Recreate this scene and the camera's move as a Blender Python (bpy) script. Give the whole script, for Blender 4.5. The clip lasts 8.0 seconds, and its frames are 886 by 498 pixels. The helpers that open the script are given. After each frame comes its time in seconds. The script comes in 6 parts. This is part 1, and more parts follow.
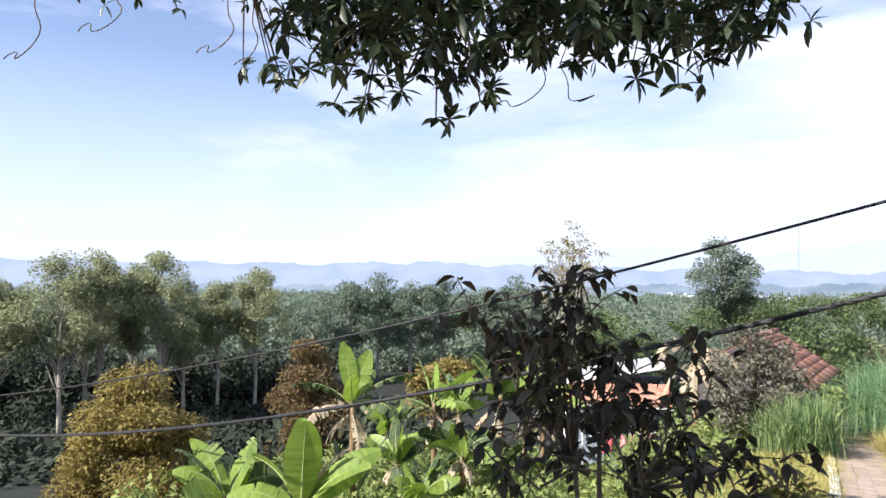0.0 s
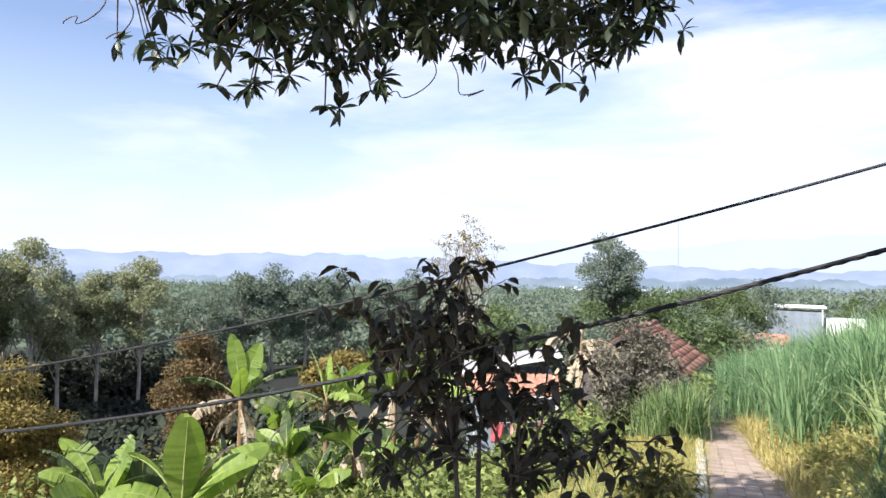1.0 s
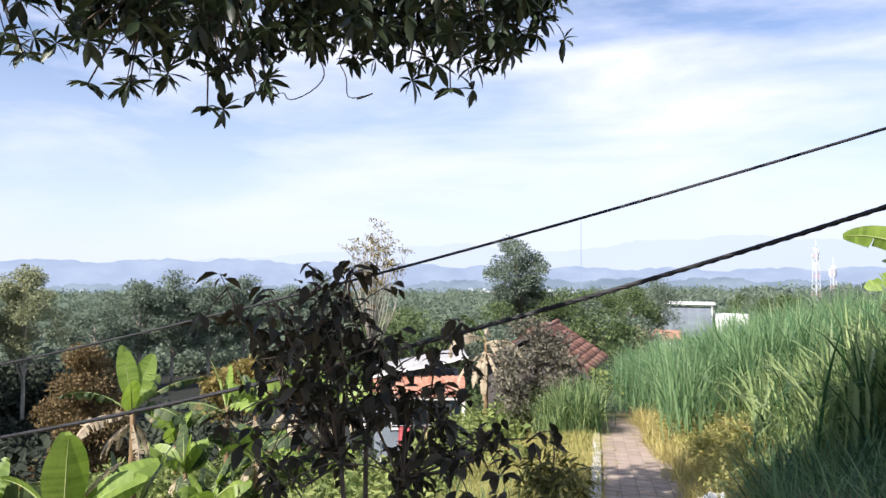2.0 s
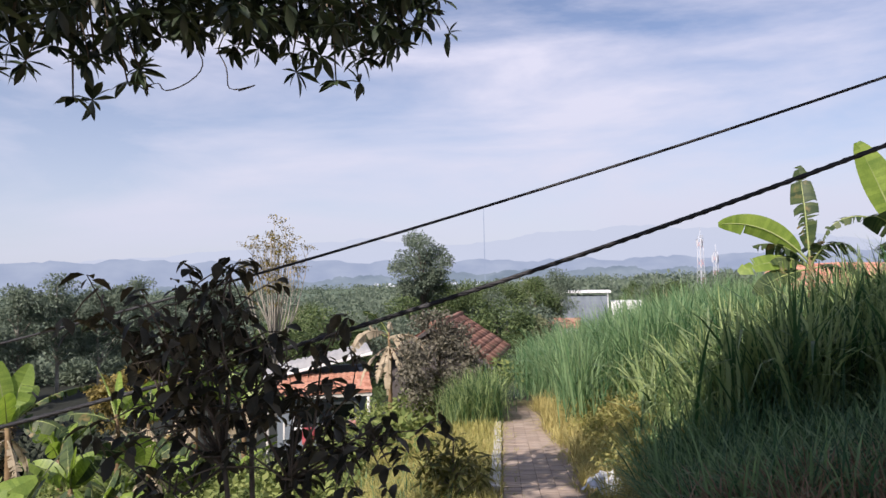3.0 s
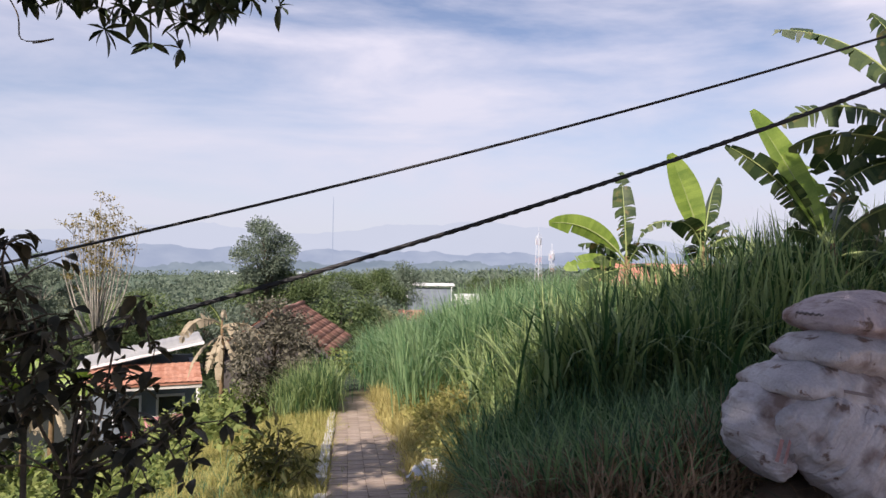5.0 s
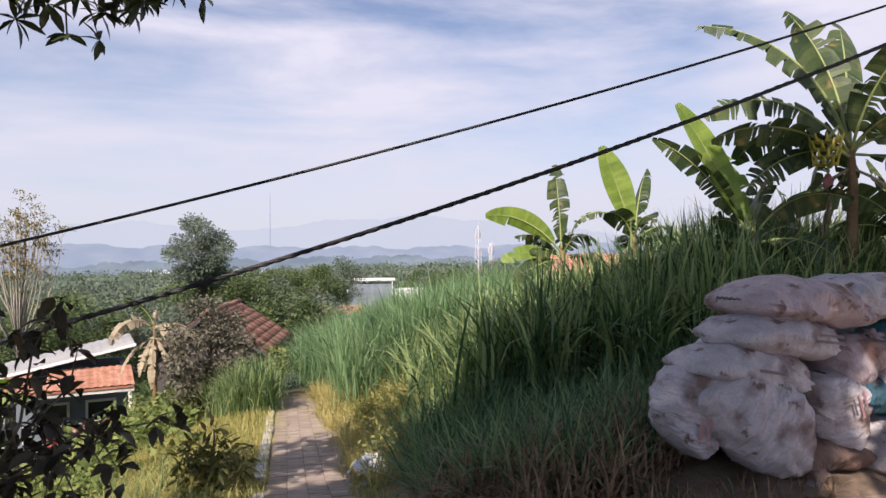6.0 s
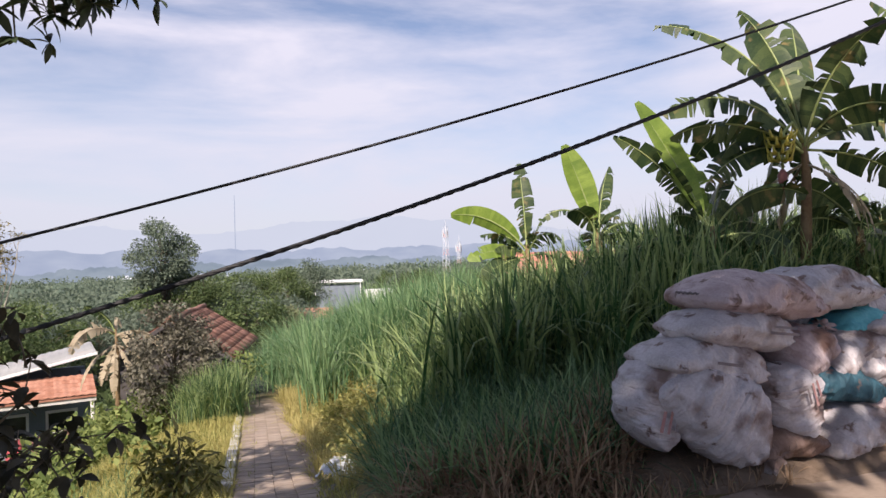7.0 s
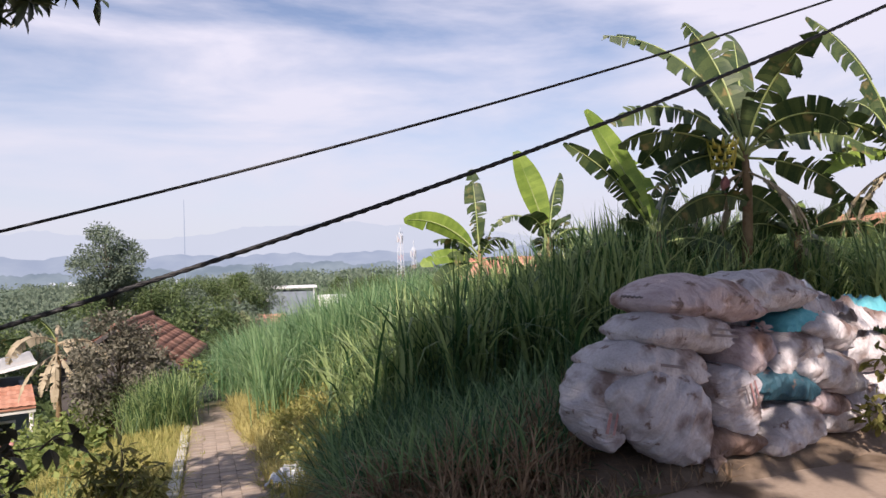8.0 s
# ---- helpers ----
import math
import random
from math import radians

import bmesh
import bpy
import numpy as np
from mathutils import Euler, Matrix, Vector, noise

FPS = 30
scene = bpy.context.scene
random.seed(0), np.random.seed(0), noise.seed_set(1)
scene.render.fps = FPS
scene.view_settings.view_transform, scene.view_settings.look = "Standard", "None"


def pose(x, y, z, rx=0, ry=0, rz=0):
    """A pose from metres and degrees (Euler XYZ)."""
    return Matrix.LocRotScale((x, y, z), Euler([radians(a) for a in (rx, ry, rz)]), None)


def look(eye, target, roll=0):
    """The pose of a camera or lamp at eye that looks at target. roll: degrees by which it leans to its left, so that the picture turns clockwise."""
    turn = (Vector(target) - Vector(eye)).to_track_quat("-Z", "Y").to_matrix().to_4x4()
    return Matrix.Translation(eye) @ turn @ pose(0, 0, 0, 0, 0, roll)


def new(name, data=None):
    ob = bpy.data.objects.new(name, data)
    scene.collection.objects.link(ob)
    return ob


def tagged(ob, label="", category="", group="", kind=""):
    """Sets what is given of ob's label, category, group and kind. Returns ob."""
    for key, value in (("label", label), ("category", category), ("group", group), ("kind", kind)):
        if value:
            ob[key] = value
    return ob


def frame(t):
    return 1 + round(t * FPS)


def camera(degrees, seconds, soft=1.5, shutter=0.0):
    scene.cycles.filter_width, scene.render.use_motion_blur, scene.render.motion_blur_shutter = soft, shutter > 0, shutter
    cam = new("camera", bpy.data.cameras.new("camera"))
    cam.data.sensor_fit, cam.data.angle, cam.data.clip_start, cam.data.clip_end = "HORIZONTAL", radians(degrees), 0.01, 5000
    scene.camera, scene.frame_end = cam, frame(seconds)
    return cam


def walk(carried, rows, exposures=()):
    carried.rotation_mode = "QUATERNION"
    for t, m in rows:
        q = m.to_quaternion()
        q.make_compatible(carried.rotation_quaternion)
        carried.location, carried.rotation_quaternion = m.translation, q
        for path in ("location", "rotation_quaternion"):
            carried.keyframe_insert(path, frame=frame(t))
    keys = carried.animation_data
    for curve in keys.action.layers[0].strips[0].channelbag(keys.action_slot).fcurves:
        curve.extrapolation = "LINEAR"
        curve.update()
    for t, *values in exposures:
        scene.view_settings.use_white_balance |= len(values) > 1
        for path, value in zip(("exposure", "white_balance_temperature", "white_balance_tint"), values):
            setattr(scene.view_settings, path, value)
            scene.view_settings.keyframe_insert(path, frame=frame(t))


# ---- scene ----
cam = camera(66.3, 8.0)
PATH = [
    (0, (0.284, -0.647, 1.211), (0.403, 1.348, 1.287), 0.6),
    (0.5, (0.311, -0.639, 1.204), (0.55, 1.346, 1.261), 0.7),
    (1, (0.358, -0.643, 1.205), (0.772, 1.313, 1.263), 1.2),
    (1.5, (0.408, -0.642, 1.205), (0.951, 1.282, 1.258), 0.7),
    (1.7, (0.442, -0.656, 1.207), (1.037, 1.252, 1.267), 0.7),
    (2.8, (0.56, -0.699, 1.204), (1.429, 1.101, 1.274), -1.3),
    (3, (0.581, -0.709, 1.199), (1.506, 1.063, 1.253), -1.2),
    (3.5, (0.629, -0.735, 1.194), (1.653, 0.983, 1.227), -1.1),
    (4, (0.676, -0.743, 1.188), (1.833, 0.888, 1.222), -0.2),
    (5.5, (0.766, -0.726, 1.164), (2.114, 0.752, 1.183), 0.5),
    (6, (0.767, -0.773, 1.165), (2.189, 0.633, 1.175), -0.3),
    (6.5, (0.749, -0.808, 1.17), (2.213, 0.555, 1.171), -1.0),
    (7, (0.781, -0.803, 1.17), (2.268, 0.534, 1.178), -1.4),
    (7.5, (0.78, -0.808, 1.168), (2.28, 0.515, 1.176), -1.8),
    (8, (0.794, -0.837, 1.169), (2.367, 0.398, 1.189), -1.5),
]
walk(cam, [(t, look(eye, target, roll)) for t, eye, target, roll in PATH], exposures=((0, 1.14, 6200, 15), (1.7, 1.06, 6200, 15), (2.8, 0.44, 6400, 20), (8, 0.54, 6700, 20)))

# ---- light ----
SUN_FROM = Vector((-0.86, -0.50, 0.80)).normalized()
sun_data = bpy.data.lights.new("sun", "SUN")
sun_data.energy, sun_data.angle, sun_data.color = 5.0, radians(0.6), (1.0, 0.93, 0.80)
sun = new("sun", sun_data)
sun.matrix_world = look((0, 0, 40), Vector((0, 0, 40)) - SUN_FROM)

world = bpy.data.worlds.new("world")
scene.world = world
world.use_nodes = True
wn, wl = world.node_tree.nodes, world.node_tree.links
wn.clear()
w_out, w_bg = wn.new("ShaderNodeOutputWorld"), wn.new("ShaderNodeBackground")
w_sky = wn.new("ShaderNodeTexSky")
w_sky.sky_type, w_sky.sun_disc = "NISHITA", False
w_sky.sun_elevation = math.asin(SUN_FROM.z)
w_sky.sun_rotation = math.atan2(SUN_FROM.x, SUN_FROM.y)
w_sky.altitude, w_sky.air_density, w_sky.dust_density, w_sky.ozone_density = 700, 1.0, 0.7, 3.0
w_co, w_sep = wn.new("ShaderNodeTexCoord"), wn.new("ShaderNodeSeparateXYZ")
wl.new(w_co.outputs["Generated"], w_sep.inputs[0])
w_map = wn.new("ShaderNodeMapping")
w_map.inputs["Scale"].default_value = (1.0, 1.0, 4.2)
w_map.inputs["Rotation"].default_value = (0.16, 0.12, 0.5)
wl.new(w_co.outputs["Generated"], w_map.inputs[0])
w_noise = wn.new("ShaderNodeTexNoise")
w_noise.inputs["Scale"].default_value, w_noise.inputs["Detail"].default_value = 2.1, 9
w_noise.inputs["Roughness"].default_value, w_noise.inputs["Distortion"].default_value = 0.56, 0.35
wl.new(w_map.outputs[0], w_noise.inputs[0])
w_ramp = wn.new("ShaderNodeValToRGB")
w_ramp.color_ramp.elements[0].position, w_ramp.color_ramp.elements[1].position = 0.36, 0.62
w_ramp.color_ramp.elements[0].color, w_ramp.color_ramp.elements[1].color = (0.12, 0.12, 0.12, 1), (0.92, 0.92, 0.92, 1)
w_side = wn.new("ShaderNodeMath")
w_side.operation = "MULTIPLY_ADD"
w_side.inputs[1].default_value = 0.20
wl.new(w_sep.outputs[0], w_side.inputs[0])
w_sum = wn.new("ShaderNodeMath")
w_sum.operation = "SUBTRACT"
w_sum.inputs[1].default_value = 0.085
wl.new(w_noise.outputs[0], w_side.inputs[2])
wl.new(w_side.outputs[0], w_sum.inputs[0])
wl.new(w_sum.outputs[0], w_ramp.inputs[0])
w_mix = wn.new("ShaderNodeMixRGB")
w_mix.inputs[2].default_value = (6.6, 6.8, 7.7, 1)
wl.new(w_ramp.outputs[0], w_mix.inputs[0])
wl.new(w_sky.outputs[0], w_mix.inputs[1])
w_hz = wn.new("ShaderNodeValToRGB")
w_hz.color_ramp.elements[0].position, w_hz.color_ramp.elements[1].position = 0.02, 0.30
w_hz.color_ramp.elements[0].color, w_hz.color_ramp.elements[1].color = (0.85, 0.85, 0.85, 1), (0, 0, 0, 1)
wl.new(w_sep.outputs[2], w_hz.inputs[0])
w_mix2 = wn.new("ShaderNodeMixRGB")
w_mix2.inputs[2].default_value = (5.2, 5.7, 6.5, 1)
wl.new(w_hz.outputs[0], w_mix2.inputs[0])
wl.new(w_mix.outputs[0], w_mix2.inputs[1])
wl.new(w_mix2.outputs[0], w_bg.inputs[0])
w_bg.inputs[1].default_value = 0.088
wl.new(w_bg.outputs[0], w_out.inputs[0])


# ---- materials ----
def mat(name, c1, c2, scale=6.0, rough=0.8, bump=0.2, metal=0.0, fine=40.0, translucent=0.0, island=0.0, spec=0.3, stain=None):
    """Two-scale noise between two colours, with bump; leaves take a translucent share and vary piece by piece."""
    m = bpy.data.materials.new(name)
    m.use_nodes = True
    n, l = m.node_tree.nodes, m.node_tree.links
    p = n["Principled BSDF"]
    p.inputs["Roughness"].default_value, p.inputs["Metallic"].default_value = rough, metal
    p.inputs["Specular IOR Level"].default_value = spec
    co = n.new("ShaderNodeTexCoord")
    big, small = n.new("ShaderNodeTexNoise"), n.new("ShaderNodeTexNoise")
    big.inputs["Scale"].default_value, big.inputs["Detail"].default_value = scale, 5
    small.inputs["Scale"].default_value, small.inputs["Detail"].default_value = fine, 6
    l.new(co.outputs["Object"], big.inputs[0])
    l.new(co.outputs["Object"], small.inputs[0])
    add = n.new("ShaderNodeMath")
    add.operation = "MULTIPLY_ADD"
    l.new(small.outputs[0], add.inputs[0])
    add.inputs[1].default_value = 0.45
    l.new(big.outputs[0], add.inputs[2])
    ramp = n.new("ShaderNodeMapRange")
    ramp.inputs[1].default_value, ramp.inputs[2].default_value = 0.48, 0.98
    if island:
        geo, obi = n.new("ShaderNodeNewGeometry"), n.new("ShaderNodeObjectInfo")
        mixr = n.new("ShaderNodeMath")
        mixr.operation = "ADD"
        l.new(geo.outputs["Random Per Island"], mixr.inputs[0])
        l.new(obi.outputs["Random"], mixr.inputs[1])
        fr = n.new("ShaderNodeMath")
        fr.operation = "FRACT"
        l.new(mixr.outputs[0], fr.inputs[0])
        add2 = n.new("ShaderNodeMath")
        add2.operation = "MULTIPLY_ADD"
        l.new(fr.outputs[0], add2.inputs[0])
        add2.inputs[1].default_value = island
        off = n.new("ShaderNodeMath")
        off.operation = "SUBTRACT"
        off.inputs[1].default_value = island / 2
        l.new(add.outputs[0], off.inputs[0])
        l.new(off.outputs[0], add2.inputs[2])
        l.new(add2.outputs[0], ramp.inputs[0])
    else:
        l.new(add.outputs[0], ramp.inputs[0])
    mix = n.new("ShaderNodeMixRGB")
    mix.inputs[1].default_value, mix.inputs[2].default_value = (*c1, 1), (*c2, 1)
    l.new(ramp.outputs[0], mix.inputs[0])
    col = mix.outputs[0]
    if stain:
        sn, sr, sm = n.new("ShaderNodeTexNoise"), n.new("ShaderNodeMapRange"), n.new("ShaderNodeMixRGB")
        sn.inputs["Scale"].default_value, sn.inputs["Detail"].default_value = stain[1], 7
        sr.inputs[1].default_value, sr.inputs[2].default_value = stain[2], stain[2] + 0.13
        l.new(co.outputs["Object"], sn.inputs[0])
        l.new(sn.outputs[0], sr.inputs[0])
        l.new(sr.outputs[0], sm.inputs[0])
        sm.inputs[2].default_value = (*stain[0], 1)
        l.new(col, sm.inputs[1])
        col = sm.outputs[0]
    l.new(col, p.inputs["Base Color"])
    if bump:
        b = n.new("ShaderNodeBump")
        b.inputs["Strength"].default_value, b.inputs["Distance"].default_value = bump, 0.02
        l.new(add.outputs[0], b.inputs["Height"])
        l.new(b.outputs[0], p.inputs["Normal"])
    if translucent:
        tr, ms = n.new("ShaderNodeBsdfTranslucent"), n.new("ShaderNodeMixShader")
        ms.inputs[0].default_value = translucent
        hs = n.new("ShaderNodeHueSaturation")
        hs.inputs["Saturation"].default_value, hs.inputs["Value"].default_value = 1.1, 1.5
        l.new(col, hs.inputs["Color"])
        l.new(hs.outputs[0], tr.inputs[0])
        l.new(p.outputs[0], ms.inputs[1])
        l.new(tr.outputs[0], ms.inputs[2])
        l.new(ms.outputs[0], n["Material Output"].inputs[0])
    return m


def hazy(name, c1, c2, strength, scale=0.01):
    """A far backdrop that glows, the morning haze put into its colours."""
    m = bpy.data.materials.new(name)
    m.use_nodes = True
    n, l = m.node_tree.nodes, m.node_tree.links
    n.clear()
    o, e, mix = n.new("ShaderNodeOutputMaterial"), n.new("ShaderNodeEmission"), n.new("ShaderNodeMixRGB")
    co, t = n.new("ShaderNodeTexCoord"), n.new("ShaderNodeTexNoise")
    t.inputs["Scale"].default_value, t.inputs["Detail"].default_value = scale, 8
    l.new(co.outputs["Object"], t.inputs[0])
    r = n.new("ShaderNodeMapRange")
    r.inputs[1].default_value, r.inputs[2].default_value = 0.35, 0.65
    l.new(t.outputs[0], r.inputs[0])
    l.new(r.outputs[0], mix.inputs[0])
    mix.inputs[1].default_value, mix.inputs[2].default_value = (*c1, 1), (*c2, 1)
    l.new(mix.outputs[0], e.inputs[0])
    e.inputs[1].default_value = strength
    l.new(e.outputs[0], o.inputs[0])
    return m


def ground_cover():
    """Dry soil on the near slope, the lower slope's shade put in as dark ground, green fields further off."""
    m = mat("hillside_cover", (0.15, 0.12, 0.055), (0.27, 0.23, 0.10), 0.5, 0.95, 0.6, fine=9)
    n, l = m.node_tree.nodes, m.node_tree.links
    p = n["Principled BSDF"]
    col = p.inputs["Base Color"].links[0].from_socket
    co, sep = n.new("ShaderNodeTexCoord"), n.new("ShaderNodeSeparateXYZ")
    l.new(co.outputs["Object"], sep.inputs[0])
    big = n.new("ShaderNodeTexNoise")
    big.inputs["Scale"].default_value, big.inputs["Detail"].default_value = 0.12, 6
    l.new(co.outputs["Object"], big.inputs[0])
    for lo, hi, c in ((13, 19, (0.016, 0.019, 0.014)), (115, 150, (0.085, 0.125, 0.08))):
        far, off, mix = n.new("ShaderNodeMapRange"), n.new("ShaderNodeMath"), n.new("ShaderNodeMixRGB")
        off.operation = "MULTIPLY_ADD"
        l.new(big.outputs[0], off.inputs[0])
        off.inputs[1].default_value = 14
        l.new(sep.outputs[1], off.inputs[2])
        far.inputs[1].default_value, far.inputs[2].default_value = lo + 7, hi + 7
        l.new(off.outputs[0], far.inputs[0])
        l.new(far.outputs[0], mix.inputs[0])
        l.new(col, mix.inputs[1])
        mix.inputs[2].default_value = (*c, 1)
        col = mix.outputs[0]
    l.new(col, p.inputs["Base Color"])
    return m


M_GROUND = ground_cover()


def sack_mat(name, c1, c2, dirt, amount):
    """Woven plastic cloth: fine weave, creases along the sack, dried mud."""
    m = mat(name, c1, c2, 3.0, 0.62, 0, fine=60, stain=(dirt, 3.2, amount))
    n, l = m.node_tree.nodes, m.node_tree.links
    p = n["Principled BSDF"]
    co, mp, cr, wv = n.new("ShaderNodeTexCoord"), n.new("ShaderNodeMapping"), n.new("ShaderNodeTexNoise"), n.new("ShaderNodeTexNoise")
    mp.inputs["Scale"].default_value = (26, 5, 5)
    l.new(co.outputs["Object"], mp.inputs[0])
    l.new(mp.outputs[0], cr.inputs[0])
    cr.inputs["Scale"].default_value, cr.inputs["Detail"].default_value, cr.inputs["Distortion"].default_value = 1.0, 5, 0.8
    l.new(co.outputs["Object"], wv.inputs[0])
    wv.inputs["Scale"].default_value, wv.inputs["Detail"].default_value = 9, 8
    ad = n.new("ShaderNodeMath")
    l.new(cr.outputs[0], ad.inputs[0])
    l.new(wv.outputs[0], ad.inputs[1])
    b = n.new("ShaderNodeBump")
    b.inputs["Strength"].default_value, b.inputs["Distance"].default_value = 0.9, 0.03
    l.new(ad.outputs[0], b.inputs["Height"])
    l.new(b.outputs[0], p.inputs["Normal"])
    base = p.inputs["Base Color"].links[0].from_socket
    sp, sr, sm = n.new("ShaderNodeTexNoise"), n.new("ShaderNodeMapRange"), n.new("ShaderNodeMixRGB")
    sp.inputs["Scale"].default_value, sp.inputs["Detail"].default_value = 7.5, 9
    sp.inputs["Roughness"].default_value = 0.66
    l.new(co.outputs["Object"], sp.inputs[0])
    l.new(sp.outputs[0], sr.inputs[0])
    sr.inputs[1].default_value, sr.inputs[2].default_value = 0.59, 0.645
    l.new(sr.outputs[0], sm.inputs[0])
    l.new(base, sm.inputs[1])
    sm.inputs[2].default_value = (0.17, 0.115, 0.10, 1)
    l.new(sm.outputs[0], p.inputs["Base Color"])
    return m


M_CONCRETE = mat("worn_concrete", (0.25, 0.19, 0.15), (0.38, 0.30, 0.245), 1.2, 0.9, 0.35, fine=30, stain=((0.11, 0.075, 0.05), 1.6, 0.55))
M_PAVER = mat("paver_block", (0.27, 0.21, 0.17), (0.41, 0.335, 0.28), 3, 0.9, 0.35, fine=60, island=0.35)
M_MUD = mat("brown_soil", (0.14, 0.10, 0.072), (0.27, 0.20, 0.15), 4, 0.95, 0.8, fine=30)
M_JOINT = mat("sandy_joint", (0.17, 0.13, 0.10), (0.26, 0.21, 0.16), 3, 0.95, 0.4)
M_KERB = mat("pale_kerb_stone", (0.42, 0.40, 0.36), (0.66, 0.63, 0.57), 4, 0.9, 0.4, fine=30, stain=((0.16, 0.15, 0.08), 5, 0.56))
M_DARKLEAF = mat("dark_glossy_leaf", (0.014, 0.024, 0.014), (0.034, 0.055, 0.024), 3, 0.45, 0.1, translucent=0.06, island=0.5, spec=0.5)
M_BUSHLEAF = mat("dull_dark_leaf", (0.026, 0.026, 0.017), (0.068, 0.058, 0.034), 4, 0.6, 0.1, translucent=0.08, island=0.6)
M_BANANA = mat("banana_leaf_green", (0.12, 0.195, 0.035), (0.25, 0.34, 0.07), 2.2, 0.45, 0.15, translucent=0.36, island=0.3, spec=0.4)
# Old leaf green, darkened further to stand for leaves in shade.
M_BANANA_DK = mat("banana_leaf_old_shaded", (0.026, 0.05, 0.02), (0.08, 0.11, 0.04), 2.5, 0.5, 0.2, translucent=0.2, island=0.5, stain=((0.26, 0.19, 0.08), 4, 0.6))
M_BANANA_DRY = mat("banana_leaf_dry", (0.29, 0.235, 0.155), (0.48, 0.41, 0.30), 4, 0.9, 0.4, translucent=0.2)
M_RIB = mat("banana_midrib", (0.20, 0.26, 0.09), (0.32, 0.36, 0.15), 5, 0.5, 0.1)
M_PSTEM = mat("banana_pseudostem", (0.12, 0.075, 0.04), (0.24, 0.17, 0.09), 5, 0.75, 0.4, fine=25, stain=((0.10, 0.05, 0.03), 4, 0.55))
M_BARK = mat("brown_bark", (0.07, 0.055, 0.04), (0.17, 0.14, 0.11), 6, 0.95, 0.7)
M_PALEBARK = mat("pale_bark", (0.24, 0.22, 0.18), (0.42, 0.39, 0.33), 3, 0.9, 0.4)
# Grey-green leaves, lightened in the colour to hold some haze.
M_EUC = mat("grey_green_foliage", (0.145, 0.17, 0.09), (0.31, 0.325, 0.19), 0.4, 0.8, 0, translucent=0.3, island=0.5)
# Mist in front of the far trees is mixed into this leaf colour.
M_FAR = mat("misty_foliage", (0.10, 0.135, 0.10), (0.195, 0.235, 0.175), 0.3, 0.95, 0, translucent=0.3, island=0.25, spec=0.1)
M_MIDLEAF = mat("green_foliage", (0.06, 0.095, 0.038), (0.145, 0.19, 0.075), 0.5, 0.7, 0, translucent=0.3, island=0.5)
M_BROWNLEAF = mat("olive_brown_foliage", (0.115, 0.095, 0.03), (0.31, 0.25, 0.085), 0.8, 0.75, 0, translucent=0.3, island=0.6)
M_RUSTLEAF = mat("rusty_brown_foliage", (0.085, 0.062, 0.03), (0.215, 0.155, 0.072), 0.8, 0.75, 0, translucent=0.25, island=0.6)
M_HERB = mat("fresh_herb_leaf", (0.105, 0.15, 0.045), (0.26, 0.30, 0.10), 0.8, 0.7, 0, translucent=0.3, island=0.7)
M_OLIVE = mat("olive_leaf", (0.07, 0.075, 0.02), (0.20, 0.18, 0.055), 0.8, 0.6, 0, translucent=0.25, island=0.6)
M_GREYLEAF = mat("grey_brown_foliage", (0.085, 0.08, 0.058), (0.20, 0.188, 0.145), 1.2, 0.85, 0, translucent=0.2, island=0.6)
# Near-black leaf colour carries the shadow over the slope and under the trees.
M_SHADED_SCRUB = mat("shaded_scrub_leaf", (0.018, 0.026, 0.018), (0.045, 0.055, 0.035), 0.5, 0.9, 0, translucent=0.05, island=0.5)
M_REED = mat("tall_grass_blade", (0.04, 0.095, 0.035), (0.31, 0.385, 0.165), 0.7, 0.5, 0, translucent=0.3, island=0.95)
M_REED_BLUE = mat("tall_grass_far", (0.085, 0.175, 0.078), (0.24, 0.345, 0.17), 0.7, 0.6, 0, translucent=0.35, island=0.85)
M_WEED = mat("low_weed_blade", (0.04, 0.095, 0.045), (0.19, 0.29, 0.13), 0.9, 0.6, 0, translucent=0.3, island=0.95)
M_DRY = mat("dry_yellow_grass", (0.31, 0.265, 0.10), (0.50, 0.44, 0.19), 0.8, 0.8, 0, translucent=0.35, island=0.6)
M_LAWN = mat("yellow_green_grass", (0.23, 0.235, 0.075), (0.43, 0.395, 0.15), 0.6, 0.8, 0, translucent=0.35, island=0.6)
M_STRAW = mat("brown_straw", (0.17, 0.105, 0.065), (0.36, 0.25, 0.16), 2, 0.9, 0, island=0.6)
M_SACK = sack_mat("woven_white_sack", (0.36, 0.33, 0.35), (0.66, 0.625, 0.655), (0.20, 0.14, 0.125), 0.50)
M_SACK_PINK = sack_mat("pinkish_woven_sack", (0.38, 0.30, 0.315), (0.60, 0.51, 0.53), (0.20, 0.12, 0.10), 0.49)
M_SACK_TEAL = sack_mat("teal_woven_sack", (0.02, 0.055, 0.08), (0.035, 0.105, 0.145), (0.06, 0.05, 0.05), 0.62)
M_SACK_BLUE = mat("blue_plastic_sack", (0.05, 0.26, 0.34), (0.12, 0.42, 0.48), 3.0, 0.5, 0.4, fine=45)
M_SACK_BROWN = sack_mat("muddy_sack", (0.13, 0.085, 0.07), (0.25, 0.17, 0.145), (0.09, 0.055, 0.04), 0.5)
M_INK = mat("faded_red_print", (0.34, 0.17, 0.17), (0.44, 0.28, 0.27), 8, 0.8, 0)
M_INK_DK = mat("faded_dark_print", (0.12, 0.10, 0.11), (0.25, 0.21, 0.21), 8, 0.8, 0)
M_CABLE = mat("black_rubber_cable", (0.012, 0.012, 0.014), (0.03, 0.03, 0.034), 4, 0.55, 0.1)
